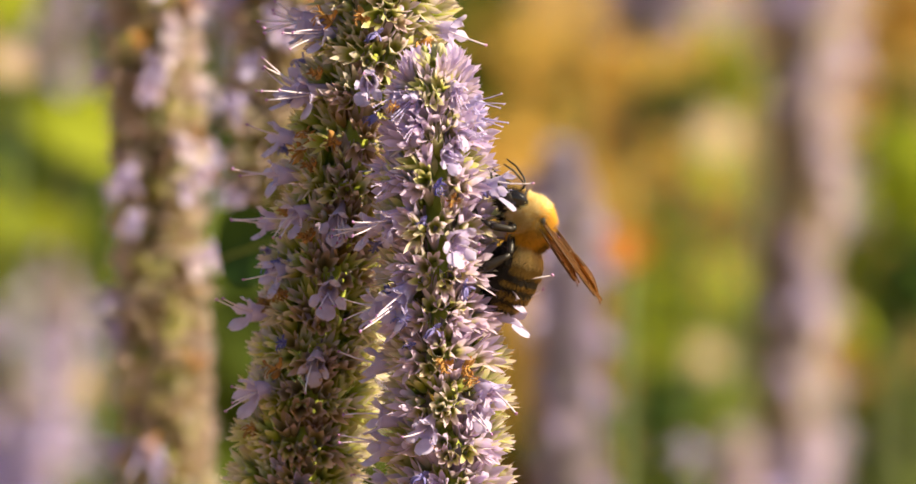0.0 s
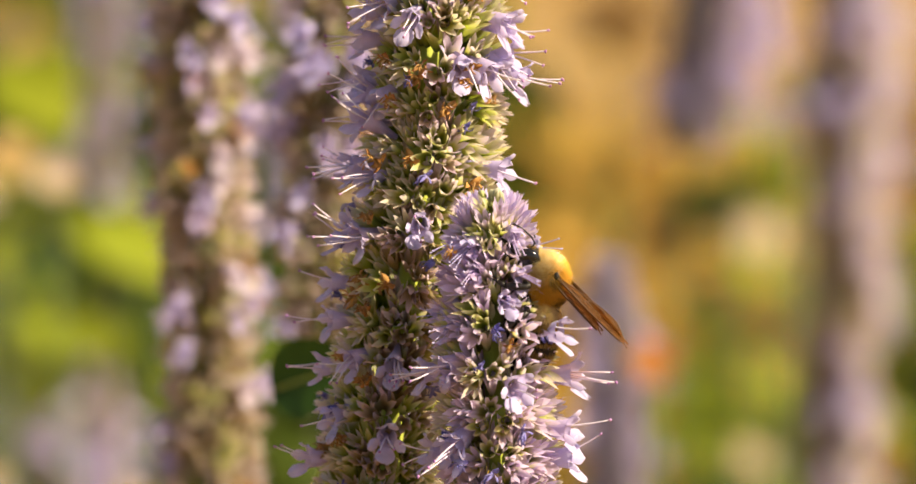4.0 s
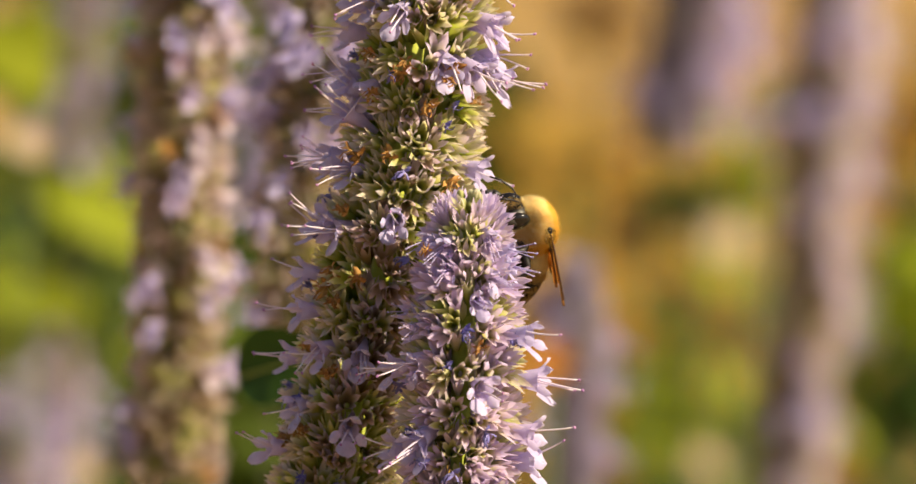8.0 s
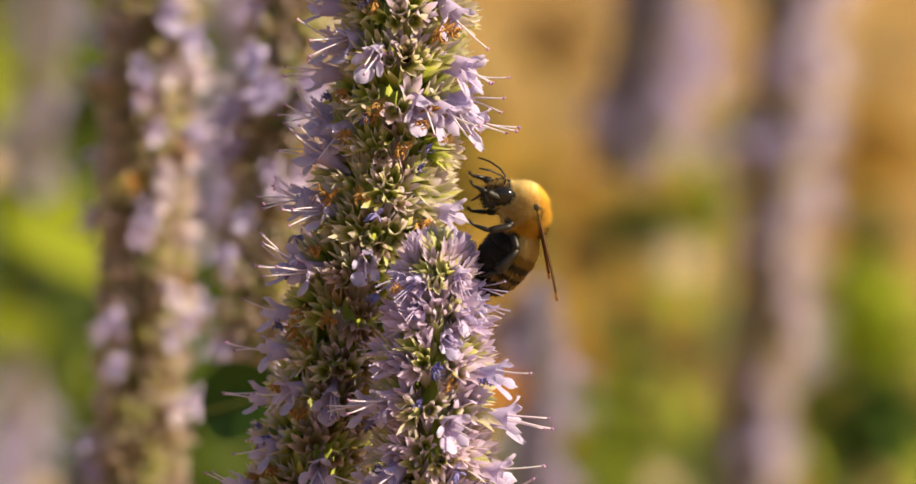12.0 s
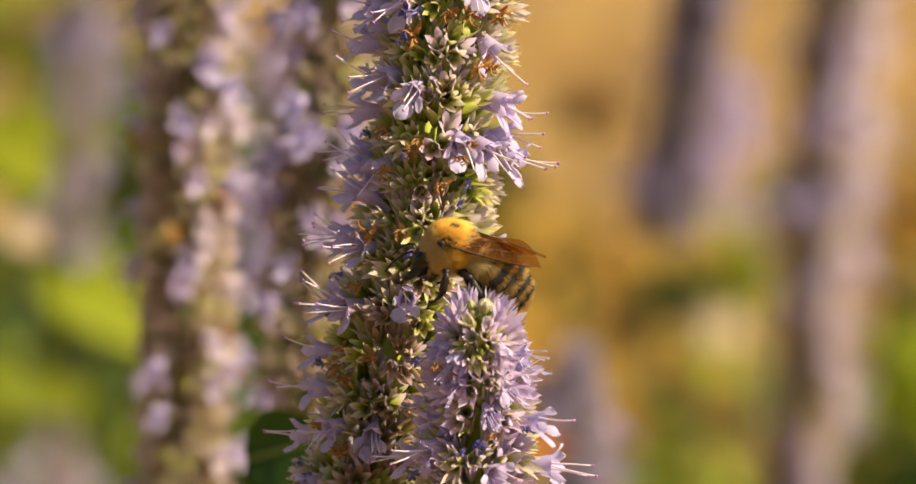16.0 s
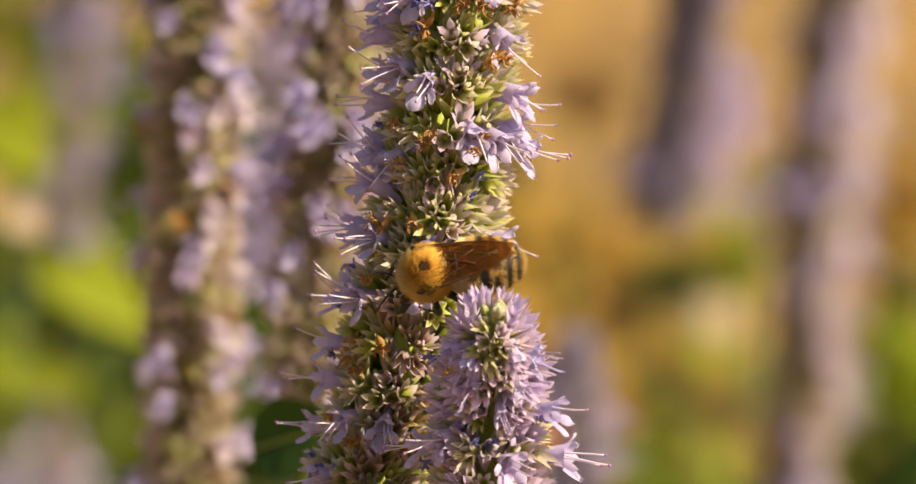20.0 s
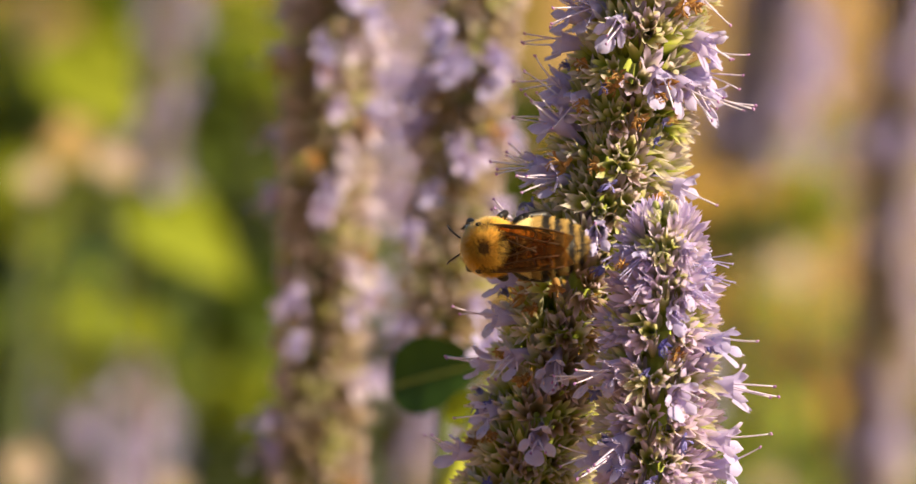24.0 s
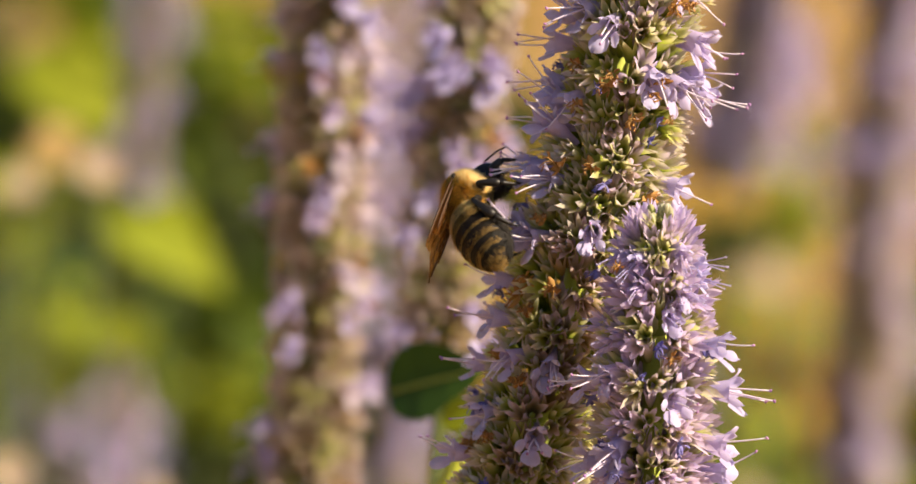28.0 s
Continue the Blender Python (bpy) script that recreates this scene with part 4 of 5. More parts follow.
def ray_flower(place, size, petals, mat, label, seed, disc=dry_brown):
    """An open daisy-like flower on a stalk."""
    rng = random.Random(seed)
    thing = tagged(new("daisy_flower"), label, "flower")
    thing.location = (place.x, place.y, 0)
    part("stem", tube([(0, 0, -0.01), (0.004, 0, place.z * 0.5), (0, 0, place.z)], [0.0012, 0.0011, 0.001], 6).mesh("stem", stem_dark), thing)
    me = leaf_shape(size, size * 0.42, rng, 0.1, 0.12, 3).mesh("petal", mat)
    head = Matrix.Translation((0, 0, place.z)) @ pose(0, 0, 0, rng.uniform(35, 65), rng.uniform(0, 25), 0)
    for k in range(petals):
        part("petal", me, thing, head @ pose(0, 0, 0, 0, 0, 360 * k / petals) @ pose(0, 0, 0, 0, rng.uniform(-35, 10), 0))
    part("disc", ball((0, 0, 0), (size * 0.28, size * 0.28, size * 0.2)).mesh("disc", disc), thing, head)
    return thing


swaying_daisy = ray_flower(spot(30, -23, 1.12), 0.006, 10, petal_orange, "small orange daisy-like flower among the spikes", 3)
for k, (x, y, d, size) in enumerate(((-105, 20, 1.40, 0.0065), (-125, 15.5, 1.40, 0.0055), (107, 8, 2.3, 0.013), (97, -76, 2.0, 0.010), (-124, -58, 1.40, 0.007), (-86, -62, 1.40, 0.005), (126, 6, 2.4, 0.012))):
    ray_flower(spot(x, y, d), size, 11, petal_cream, "cream-pink daisy-like flower in the bed", 5 + k, petal_apricot)
ray_flower(spot(-117, 25.5, 1.41), 0.0085, 12, petal_apricot, "apricot daisy-like flower in the bed", 21, petal_apricot)
ray_flower(spot(76, -36, 2.2), 0.009, 10, petal_orange, "small orange daisy-like flower in the bed", 22)


# ---- the bee ----
def furry(c, r, count, length, seed, back=0.5, keep=None, thick=0.026):
    """Short hairs all over an egg-shaped body, combed backwards."""
    rng, s = random.Random(seed), Shape()
    verts, faces, al = [], [], []
    while count > 0:
        d = Vector((rng.gauss(0, 1), rng.gauss(0, 1), rng.gauss(0, 1))).normalized()
        p = Vector((c[0] + r[0] * d.x, c[1] + r[1] * d.y, c[2] + r[2] * d.z))
        if keep and not keep(p):
            continue
        count -= 1
        nrm = Vector((d.x / r[0], d.y / r[1], d.z / r[2])).normalized()
        way = (nrm + Vector((-back, rng.uniform(-0.25, 0.25), rng.uniform(-0.25, 0.25) - 0.1))).normalized()
        side = way.orthogonal().normalized()
        oth = way.cross(side)
        n, ln = len(verts), length * rng.uniform(0.6, 1.25)
        for k in range(3):
            w = 2.094 * k
            verts.append((p + (side * math.cos(w) + oth * math.sin(w)) * thick - nrm * 0.05) * MM)
        verts.append((p + way * ln - Vector((0, 0, 0.12 * ln))) * MM)
        faces += [(n, n + 1, n + 3), (n + 1, n + 2, n + 3), (n + 2, n, n + 3)]
        al += [0, 0, 0, 1]
    return s.add(verts, faces, al)


def egg(c, r, seg=20, rings=14):
    return ball([v * MM for v in c], [v * MM for v in r], seg, rings)


def wing_shape(length, width, seed):
    """A slender wing along -x with a stiff straight front edge and a rounded hind edge."""
    rng = random.Random(seed)
    s, verts, faces, al = Shape(), [], [], []
    n, m = 26, 7
    for layer in (0, 1):
        for i in range(n + 1):
            t = i / n
            front = 0.10 * math.sin(math.pi * t) - 0.22 * max(0, t - 0.75) ** 2 * 4
            hind = -(0.10 + 0.9 * math.sin(math.pi * min(1, t * 0.62 + 0.0)) ** 1.2) * (1 - max(0, t - 0.72) ** 2 * 11.5)
            for j in range(m + 1):
                e = j / m
                y = width * (front + (hind - front) * e)
                z = 0.25 * math.sin(e * 3.0 + t * 2) * 0.5 + 0.10 * math.sin(9 * e + 3 * t) * 0.4 - 0.15 * t * t
                verts.append((-length * t * MM, y * MM, (z - 0.03 * layer) * MM))
                al.append(t)
    k = (n + 1) * (m + 1)
    for i in range(n):
        for j in range(m):
            a = i * (m + 1) + j
            q = (a, a + 1, a + m + 2, a + m + 1)
            faces += [q, tuple(v + k for v in reversed(q))]
    return s.add(verts, faces, al)


def vein_shape(length, width):
    s = Shape()

    def line(pts, r=0.07):
        s.put(tube([(-length * t * MM, width * y * MM, (0.05 - 0.15 * t * t) * MM) for t, y in pts], [r * MM] * len(pts), 5), Matrix())

    line([(0, 0.02), (0.25, 0.08), (0.5, 0.09), (0.75, 0.06), (0.9, 0.0)], 0.11)
    line([(0, -0.02), (0.2, 0.0), (0.4, 0.03), (0.6, 0.05)], 0.09)
    line([(0.05, -0.05), (0.3, -0.20), (0.5, -0.28), (0.7, -0.35), (0.85, -0.38)])
    line([(0.05, -0.08), (0.25, -0.38), (0.5, -0.60), (0.62, -0.70)])
    line([(0.35, 0.04), (0.38, -0.24)])
    line([(0.55, 0.06), (0.60, -0.1), (0.58, -0.31)])
    line([(0.70, 0.06), (0.78, -0.12), (0.74, -0.36)])
    line([(0.40, -0.26), (0.42, -0.52)])
    return s


def leg_shape(points, radii):
    s = Shape()
    p = [Vector(q) * MM for q in points]
    for (a, b), (r0, r1) in zip(zip(p, p[1:]), radii):
        mid = a.lerp(b, 0.5)
        s.put(tube([a, a.lerp(b, 0.25), mid, a.lerp(b, 0.8), b], [r0 * 0.8 * MM, r0 * MM, (r0 + r1) * 0.52 * MM, r1 * MM, r1 * 0.75 * MM], 7), Matrix())
    return s


def leg_hairs(points, seed, length=0.5):
    rng, s = random.Random(seed), Shape()
    p = [Vector(q) for q in points]
    for a, b in zip(p, p[1:]):
        for i in range(26):
            c = a.lerp(b, rng.random())
            d = Vector((rng.uniform(-1, 1), rng.uniform(-1, 1), rng.uniform(-1, 1))).normalized() + (b - a).normalized() * 0.6
            s.put(tube([c * MM, (c + d * length * 0.6) * MM], [0.035 * MM, 0.008 * MM], 3), Matrix())
    return s


def build_bee():
    bee = tagged(new("bumblebee"), "furry yellow and black bumblebee feeding on the flower spike", "bee")
    th_c, th_r = (0, 0, 0), (2.5, 2.45, 2.3)
    thorax = part("thorax", egg(th_c, th_r).mesh("thorax", skin_tan), bee)
    bald = lambda p: (p - Vector((0.1, 0, 2.2))).length > 0.45 + 0.45 * random.Random(int(p.y * 9973 + p.x * 131)).random()
    part("fur", furry(th_c, th_r, 15000, 0.95, 1, 0.5, lambda p: bald(p) and p.z > -1.95).mesh("fur", fur_yellow), thorax, kind="stuff")
    part("fur", furry(th_c, th_r, 9000, 0.95, 2, 0.25, lambda p: p.x + 0.5 * abs(p.y) - 0.6 * p.z > 1.5 + 0.6 * math.sin(p.y * 71 + p.z * 43) and p.z > -1.9).mesh("fur", fur_pale), thorax, kind="stuff")
    part("fur", furry(th_c, th_r, 500, 0.55, 3, 0.3, lambda p: not bald(p) or p.z < -1.9).mesh("fur", fur_black), thorax, kind="stuff")
    wing_base = lambda p: min((p - Vector((0.4, sy * 2.2, 1.3))).length for sy in (1, -1)) < 0.8 or (p.x < -1.4 and p.z > 0.7 and abs(p.y) < 1.5)
    part("fur", furry(th_c, (2.8, 2.6, 2.45), 1300, 0.85, 6, 0.8, wing_base).mesh("fur", fur_black), thorax, kind="stuff")
    head = part("head", egg((2.75, 0, -1.9), (1.5, 1.95, 2.0)).mesh("head", chitin), bee, Matrix.Translation((-0.55 * MM, 0, -0.25 * MM)))
    head_fur = furry((2.75, 0, -1.9), (1.55, 2.0, 2.05), 420, 0.5, 4, -0.3, lambda p: abs(p.y) < 1.1 and p.z < -1.0)
    part("fur", head_fur.mesh("fur", fur_black), head, kind="stuff")
    part("fur", furry((2.75, 0, -1.9), (1.5, 1.95, 2.0), 420, 0.42, 7, -0.5, lambda p: p.x > 3.3 and abs(p.y) < 0.95 and -2.9 < p.z < -0.8).mesh("fur", fur_tawny), head, kind="stuff")
    part("fur", furry((2.75, 0, -1.9), (1.55, 2.0, 2.05), 900, 0.6, 5, -0.4, lambda p: p.z > -0.5 or (p.x < 2.5 and p.z > -2.6)).mesh("fur", fur_pale), head, kind="stuff")
    for sy in (1, -1):
        eye = egg((0, 0, 0), (1.15, 0.70, 1.6))
        part("eye", eye.mesh("eye", eye_black), head, pose(3.1 * MM, sy * 1.72 * MM, -1.75 * MM, 0, -12, sy * 14))
        pts = [(3.9, sy * 0.45, -1.4), (4.6, sy * 0.9, -0.9), (5.3, sy * 1.3, -1.2), (6.3, sy * 1.8, -2.2), (6.9, sy * 2.1, -3.3)]
        part("antenna", tube([Vector(p) * MM for p in pts], [v * MM for v in (0.11, 0.10, 0.11, 0.11, 0.09)], 6).mesh("antenna", chitin), head)
    part("tongue", tube([Vector(p) * MM for p in ((3.3, 0, -3.1), (3.3, 0, -4.1), (3.0, 0, -5.1))], [0.22 * MM, 0.16 * MM, 0.08 * MM], 6).mesh("tongue", chitin_brown), head)
    # abdomen: six overlapping plates, each with its band of hairs, about its joint
    joint = Vector((-2.2, 0, -0.3))
    ab_c, ab_r = Vector((-3.6, 0, -0.15)), (4.5, 3.0, 2.75)
    abdomen = part("abdomen", tube([Vector((0.6 - 1.6 * t, 0, 0)) * MM for t in (0, 0.5, 1)], [0.7 * MM, 0.9 * MM, 1.5 * MM], 10).mesh("abdomen", chitin), bee, Matrix.Translation(joint * MM))
    cuts = [0.55, -1.1, -2.7, -4.2, -5.7, -6.9, -8.1]
    for i in range(6):
        x0, x1 = cuts[i], cuts[i + 1]
        pts, rad = [], []
        for k in range(6):
            x = x0 + (x1 - x0) * k / 5
            q = max(0.03, 1 - ((x - ab_c.x) / ab_r[0]) ** 2)
            pts.append(Vector((x, 0, ab_c.z)) * MM)
            rad.append(math.sqrt(q) * (2.86 + 0.10 * k / 5) * MM * (1.0 if k < 5 else 0.97))
        part("segment", tube(pts, rad, 20, flat=1.0).mesh("segment", chitin_dull), abdomen)
    for i in range(6):
        x0, x1 = cuts[i], cuts[i + 1]
        yellow = fur_pale if i < 1 else fur_tawny
        edge = x1 + (0.3, 0.7, 0.1, 0.4, 0.25, 0.5)[i] * (x0 - x1)
        part("fur", furry(ab_c, ab_r, (3800, 1500, 800, 700, 600, 380)[i], (1.0, 0.9, 0.65, 0.65, 0.6, 0.6)[i], 10 + i, 1.25,
                          lambda p: (x1 if i else x1 - 0.4) < p.x < (edge + 0.28 * math.sin(p.y * 91 + p.z * 57) if i else x0) and p.z > (-0.7 if i > 1 else -0.2) + 0.4 * math.sin(p.x * 83 + p.y * 37)).mesh("fur", yellow), abdomen, kind="stuff")
        if i:
            part("fur", furry(ab_c, ab_r, 1100, 0.5, 20 + i, 1.1, lambda p: edge < p.x < x0 or (p.z < -1.1 and x1 < p.x < x0)).mesh("fur", fur_black), abdomen, kind="stuff")
    # wings
    wings = []
    for sy in (1, -1):
        for kind, ln, wd in (("forewing", 10.8, 3.2), ("hindwing", 7.6, 2.2)):
            fore = kind == "forewing"
            root = Vector((0.7 if fore else 0.0, sy * 2.45, 1.35 if fore else 1.1)) * MM
            w = part(kind, wing_shape(ln, wd, 3).mesh(kind, wing_skin), bee, None, "amber-brown veined wing")
            part("vein", vein_shape(ln, wd).mesh("vein", vein_brown), w)
            w.location = root
            w.scale = (1, sy, 1)
            wings.append((w, sy, fore, root))
    part("tegula", egg((0.85, 2.5, 1.36), (0.44, 0.28, 0.32), 12, 8).mesh("tegula", chitin), bee)
    part("tegula", egg((0.85, -2.5, 1.36), (0.44, 0.28, 0.32), 12, 8).mesh("tegula", chitin), bee)
    # legs
    for sy in (1, -1):
        for name, pts in (("foreleg", [(1.6, 1.2, -1.9), (2.6, 2.2, -2.2), (3.8, 2.6, -3.4), (4.6, 2.0, -4.6), (5.2, 1.6, -4.9)]),
                          ("middle_leg", [(0.2, 1.6, -2.0), (-0.3, 3.2, -1.6), (-0.2, 3.5, -4.0), (0.6, 2.6, -5.6), (1.2, 2.2, -6.0)]),
                          ("hind_leg", [(-1.2, 1.7, -1.8), (-3.0, 3.3, -1.6), (-4.9, 3.3, -4.2), (-5.2, 2.6, -6.0), (-4.9, 2.2, -6.9)])):
            q = [(x, sy * y, z) for x, y, z in pts]
            wide = 1.35 if name == "hind_leg" else 1.0
            leg = part(name, leg_shape(q, [(0.48, 0.40), (0.38, 0.46 * wide), (0.28, 0.18), (0.14, 0.08)]).mesh(name, chitin), bee)
            part("bristles", leg_hairs(q, 5, 0.55).mesh("bristles", fur_black), leg, kind="stuff")
    return bee, abdomen, wings, joint * MM


bumblebee, bee_abdomen, bee_wings, abdomen_joint = build_bee()
bumblebee.scale = (1.02, 1.02, 1.02)


# ---- what moves ----
def motions():
    walk(front_spike, [
        (0, pose(0.01918, -0.00572, 0.00086, -0.000, -0.331, 0.047)),
        (0.5, pose(0.01097, -0.00587, -0.00020, -0.000, 0.339, -0.048)),
        (1, pose(0.00798, -0.00589, -0.00036, -0.000, 0.616, -0.087)),
        (1.5, pose(0.00917, -0.00588, -0.00028, -0.000, 0.526, -0.074)),
        (2, pose(0.00959, -0.00586, -0.00018, -0.000, 0.503, -0.071)),
        (2.5, pose(0.01425, -0.00586, -0.00013, -0.000, 0.116, -0.016)),
        (3, pose(0.01138, -0.00588, -0.00032, -0.000, 0.343, -0.048)),
        (3.5, pose(0.01519, -0.00587, -0.00022, -0.000, 0.022, -0.003)),
        (5.5, pose(0.01004, -0.00584, 0.00000, -0.000, 0.451, -0.063)),
        (6, pose(0.01087, -0.00585, -0.00008, -0.000, 0.404, -0.057)),
        (6.5, pose(0.00861, -0.00595, -0.00079, -0.000, 0.564, -0.079)),
        (7, pose(0.00539, -0.00592, -0.00054, -0.001, 0.798, -0.112)),
        (7.5, pose(0.01312, -0.00582, 0.00011, -0.000, 0.205, -0.029)),
        (8, pose(0.01126, -0.00580, 0.00026, -0.000, 0.336, -0.047)),
        (8.5, pose(0.00854, -0.00581, 0.00024, -0.000, 0.548, -0.077)),
        (9, pose(0.00925, -0.00578, 0.00041, -0.000, 0.495, -0.070)),
        (9.5, pose(0.00764, -0.00576, 0.00056, -0.000, 0.625, -0.088)),
        (10, pose(0.00999, -0.00576, 0.00058, -0.000, 0.427, -0.060)),
        (10.5, pose(0.00724, -0.00573, 0.00078, -0.001, 0.658, -0.092)),
        (11, pose(0.02542, -0.00569, 0.00104, -0.001, -0.860, 0.121)),
        (11.5, pose(0.02723, -0.00574, 0.00073, -0.001, -1.007, 0.142)),
        (12, pose(0.01092, -0.00577, 0.00047, -0.000, 0.378, -0.053)),
        (12.5, pose(0.00714, -0.00581, 0.00022, -0.000, 0.635, -0.089)),
        (13, pose(0.01028, -0.00579, 0.00036, -0.000, 0.408, -0.057)),
        (13.5, pose(0.01199, -0.00577, 0.00046, -0.000, 0.283, -0.040)),
        (15.5, pose(0.01860, -0.00589, -0.00034, -0.000, -0.196, 0.028)),
        (16, pose(0.01572, -0.00593, -0.00061, -0.000, -0.015, 0.002)),
        (16.5, pose(0.01747, -0.00595, -0.00076, -0.000, -0.142, 0.020)),
        (17, pose(0.01404, -0.00595, -0.00082, -0.000, 0.105, -0.015)),
        (17.5, pose(0.01897, -0.00588, -0.00031, -0.000, -0.251, 0.035)),
        (18, pose(0.01618, -0.00588, -0.00032, -0.000, -0.049, 0.007)),
        (18.5, pose(0.02008, -0.00587, -0.00022, -0.000, -0.331, 0.046)),
        (19, pose(0.02831, -0.00588, -0.00032, -0.001, -0.933, 0.131)),
        (19.5, pose(0.01963, -0.00586, -0.00014, -0.000, -0.297, 0.042)),
        (20, pose(0.01835, -0.00590, -0.00045, -0.000, -0.207, 0.029)),
        (20.5, pose(0.02724, -0.00588, -0.00032, -0.001, -0.854, 0.120)),
        (21, pose(0.02849, -0.00584, -0.00000, -0.001, -0.940, 0.132)),
        (21.5, pose(0.02723, -0.00584, -0.00002, -0.001, -0.833, 0.117)),
        (23.5, pose(0.01915, -0.00578, 0.00043, -0.000, -0.189, 0.027)),
        (24, pose(0.01933, -0.00582, 0.00016, -0.000, -0.212, 0.030)),
        (24.5, pose(0.02262, -0.00581, 0.00018, -0.000, -0.449, 0.063)),
        (25, pose(0.02071, -0.00582, 0.00010, -0.000, -0.301, 0.042)),
        (25.5, pose(0.01677, -0.00583, 0.00007, -0.000, -0.008, 0.001)),
        (26, pose(0.01687, -0.00583, 0.00006, -0.000, 0.027, -0.004)),
        (26.5, pose(0.02065, -0.00583, 0.00010, -0.000, -0.301, 0.042)),
        (27, pose(0.01962, -0.00583, 0.00010, -0.000, -0.228, 0.032)),
        (27.5, pose(0.01991, -0.00581, 0.00022, -0.000, -0.191, 0.027)),
        (28, pose(0.02441, -0.00577, 0.00047, -0.001, -0.688, 0.097)),
    ])
    walk(back_spike, [
        (0, pose(-0.06375, 0.00911, 0.00066, -0.000, 0.223, -0.031)),
        (0.5, pose(-0.06069, 0.00902, 0.00001, -0.000, 0.000, -0.000)),
        (1, pose(-0.05283, 0.00891, -0.00076, -0.001, -0.696, 0.098)),
        (1.5, pose(-0.05588, 0.00896, -0.00038, -0.000, -0.449, 0.063)),
        (2, pose(-0.05274, 0.00889, -0.00088, -0.001, -0.697, 0.098)),
        (2.5, pose(-0.05142, 0.00891, -0.00072, -0.001, -0.828, 0.116)),
        (3, pose(-0.04665, 0.00881, -0.00144, -0.002, -1.211, 0.170)),
        (3.5, pose(-0.04481, 0.00880, -0.00149, -0.002, -1.357, 0.191)),
        (5.5, pose(-0.05151, 0.00892, -0.00066, -0.001, -0.812, 0.114)),
        (6, pose(-0.05015, 0.00890, -0.00078, -0.001, -0.916, 0.129)),
        (6.5, pose(-0.04961, 0.00895, -0.00047, -0.001, -0.936, 0.132)),
        (7, pose(-0.05387, 0.00900, -0.00011, -0.000, -0.607, 0.085)),
        (7.5, pose(-0.05130, 0.00896, -0.00042, -0.001, -0.816, 0.115)),
        (8, pose(-0.04634, 0.00888, -0.00096, -0.002, -1.259, 0.177)),
        (8.5, pose(-0.05309, 0.00895, -0.00045, -0.001, -0.683, 0.096)),
        (9, pose(-0.04623, 0.00888, -0.00098, -0.002, -1.245, 0.175)),
        (9.5, pose(-0.04366, 0.00883, -0.00132, -0.003, -1.513, 0.213)),
        (10, pose(-0.04780, 0.00888, -0.00098, -0.002, -1.132, 0.159)),
        (10.5, pose(-0.05350, 0.00891, -0.00078, -0.001, -0.664, 0.093)),
        (11, pose(-0.04901, 0.00888, -0.00099, -0.001, -1.060, 0.149)),
        (11.5, pose(-0.04974, 0.00889, -0.00091, -0.001, -0.980, 0.138)),
        (12, pose(-0.05140, 0.00890, -0.00085, -0.001, -0.813, 0.114)),
        (12.5, pose(-0.05363, 0.00894, -0.00052, -0.001, -0.653, 0.092)),
        (13, pose(-0.04978, 0.00890, -0.00085, -0.001, -0.942, 0.132)),
        (13.5, pose(-0.05552, 0.00891, -0.00076, -0.000, -0.463, 0.065)),
        (15.5, pose(-0.06101, 0.00900, -0.00012, -0.000, 0.017, -0.002)),
        (16, pose(-0.05409, 0.00897, -0.00031, -0.000, -0.605, 0.085)),
        (16.5, pose(-0.06226, 0.00908, 0.00049, -0.000, 0.136, -0.019)),
        (17, pose(-0.06084, 0.00898, -0.00021, -0.000, 0.021, -0.003)),
        (17.5, pose(-0.07055, 0.00917, 0.00113, -0.001, 0.886, -0.125)),
        (18, pose(-0.07321, 0.00922, 0.00144, -0.001, 1.087, -0.153)),
        (18.5, pose(-0.06570, 0.00908, 0.00044, -0.000, 0.383, -0.054)),
        (19, pose(-0.05737, 0.00896, -0.00037, -0.000, -0.244, 0.034)),
        (19.5, pose(-0.06260, 0.00912, 0.00078, -0.000, 0.155, -0.022)),
        (20, pose(-0.05156, 0.00893, -0.00062, -0.001, -0.795, 0.112)),
        (20.5, pose(-0.03566, 0.00876, -0.00180, -0.005, -2.094, 0.294)),
        (21, pose(-0.06075, 0.00905, 0.00026, -0.000, 0.041, -0.006)),
        (21.5, pose(-0.06532, 0.00914, 0.00087, -0.000, 0.448, -0.063)),
        (23.5, pose(-0.07715, 0.00922, 0.00144, -0.003, 1.460, -0.205)),
        (24, pose(-0.08360, 0.00931, 0.00209, -0.005, 2.011, -0.283)),
        (24.5, pose(-0.07866, 0.00917, 0.00108, -0.003, 1.620, -0.228)),
        (25, pose(-0.08105, 0.00922, 0.00143, -0.004, 1.808, -0.254)),
        (25.5, pose(-0.08753, 0.00937, 0.00254, -0.007, 2.334, -0.328)),
        (26, pose(-0.09322, 0.00950, 0.00342, -0.010, 2.846, -0.400)),
        (26.5, pose(-0.08889, 0.00944, 0.00305, -0.007, 2.471, -0.348)),
        (27, pose(-0.08531, 0.00938, 0.00257, -0.006, 2.163, -0.304)),
        (27.5, pose(-0.09417, 0.00958, 0.00402, -0.011, 2.965, -0.417)),
        (28, pose(-0.07686, 0.00928, 0.00190, -0.002, 1.392, -0.196)),
    ])
    hinge = front_tip.location.copy()
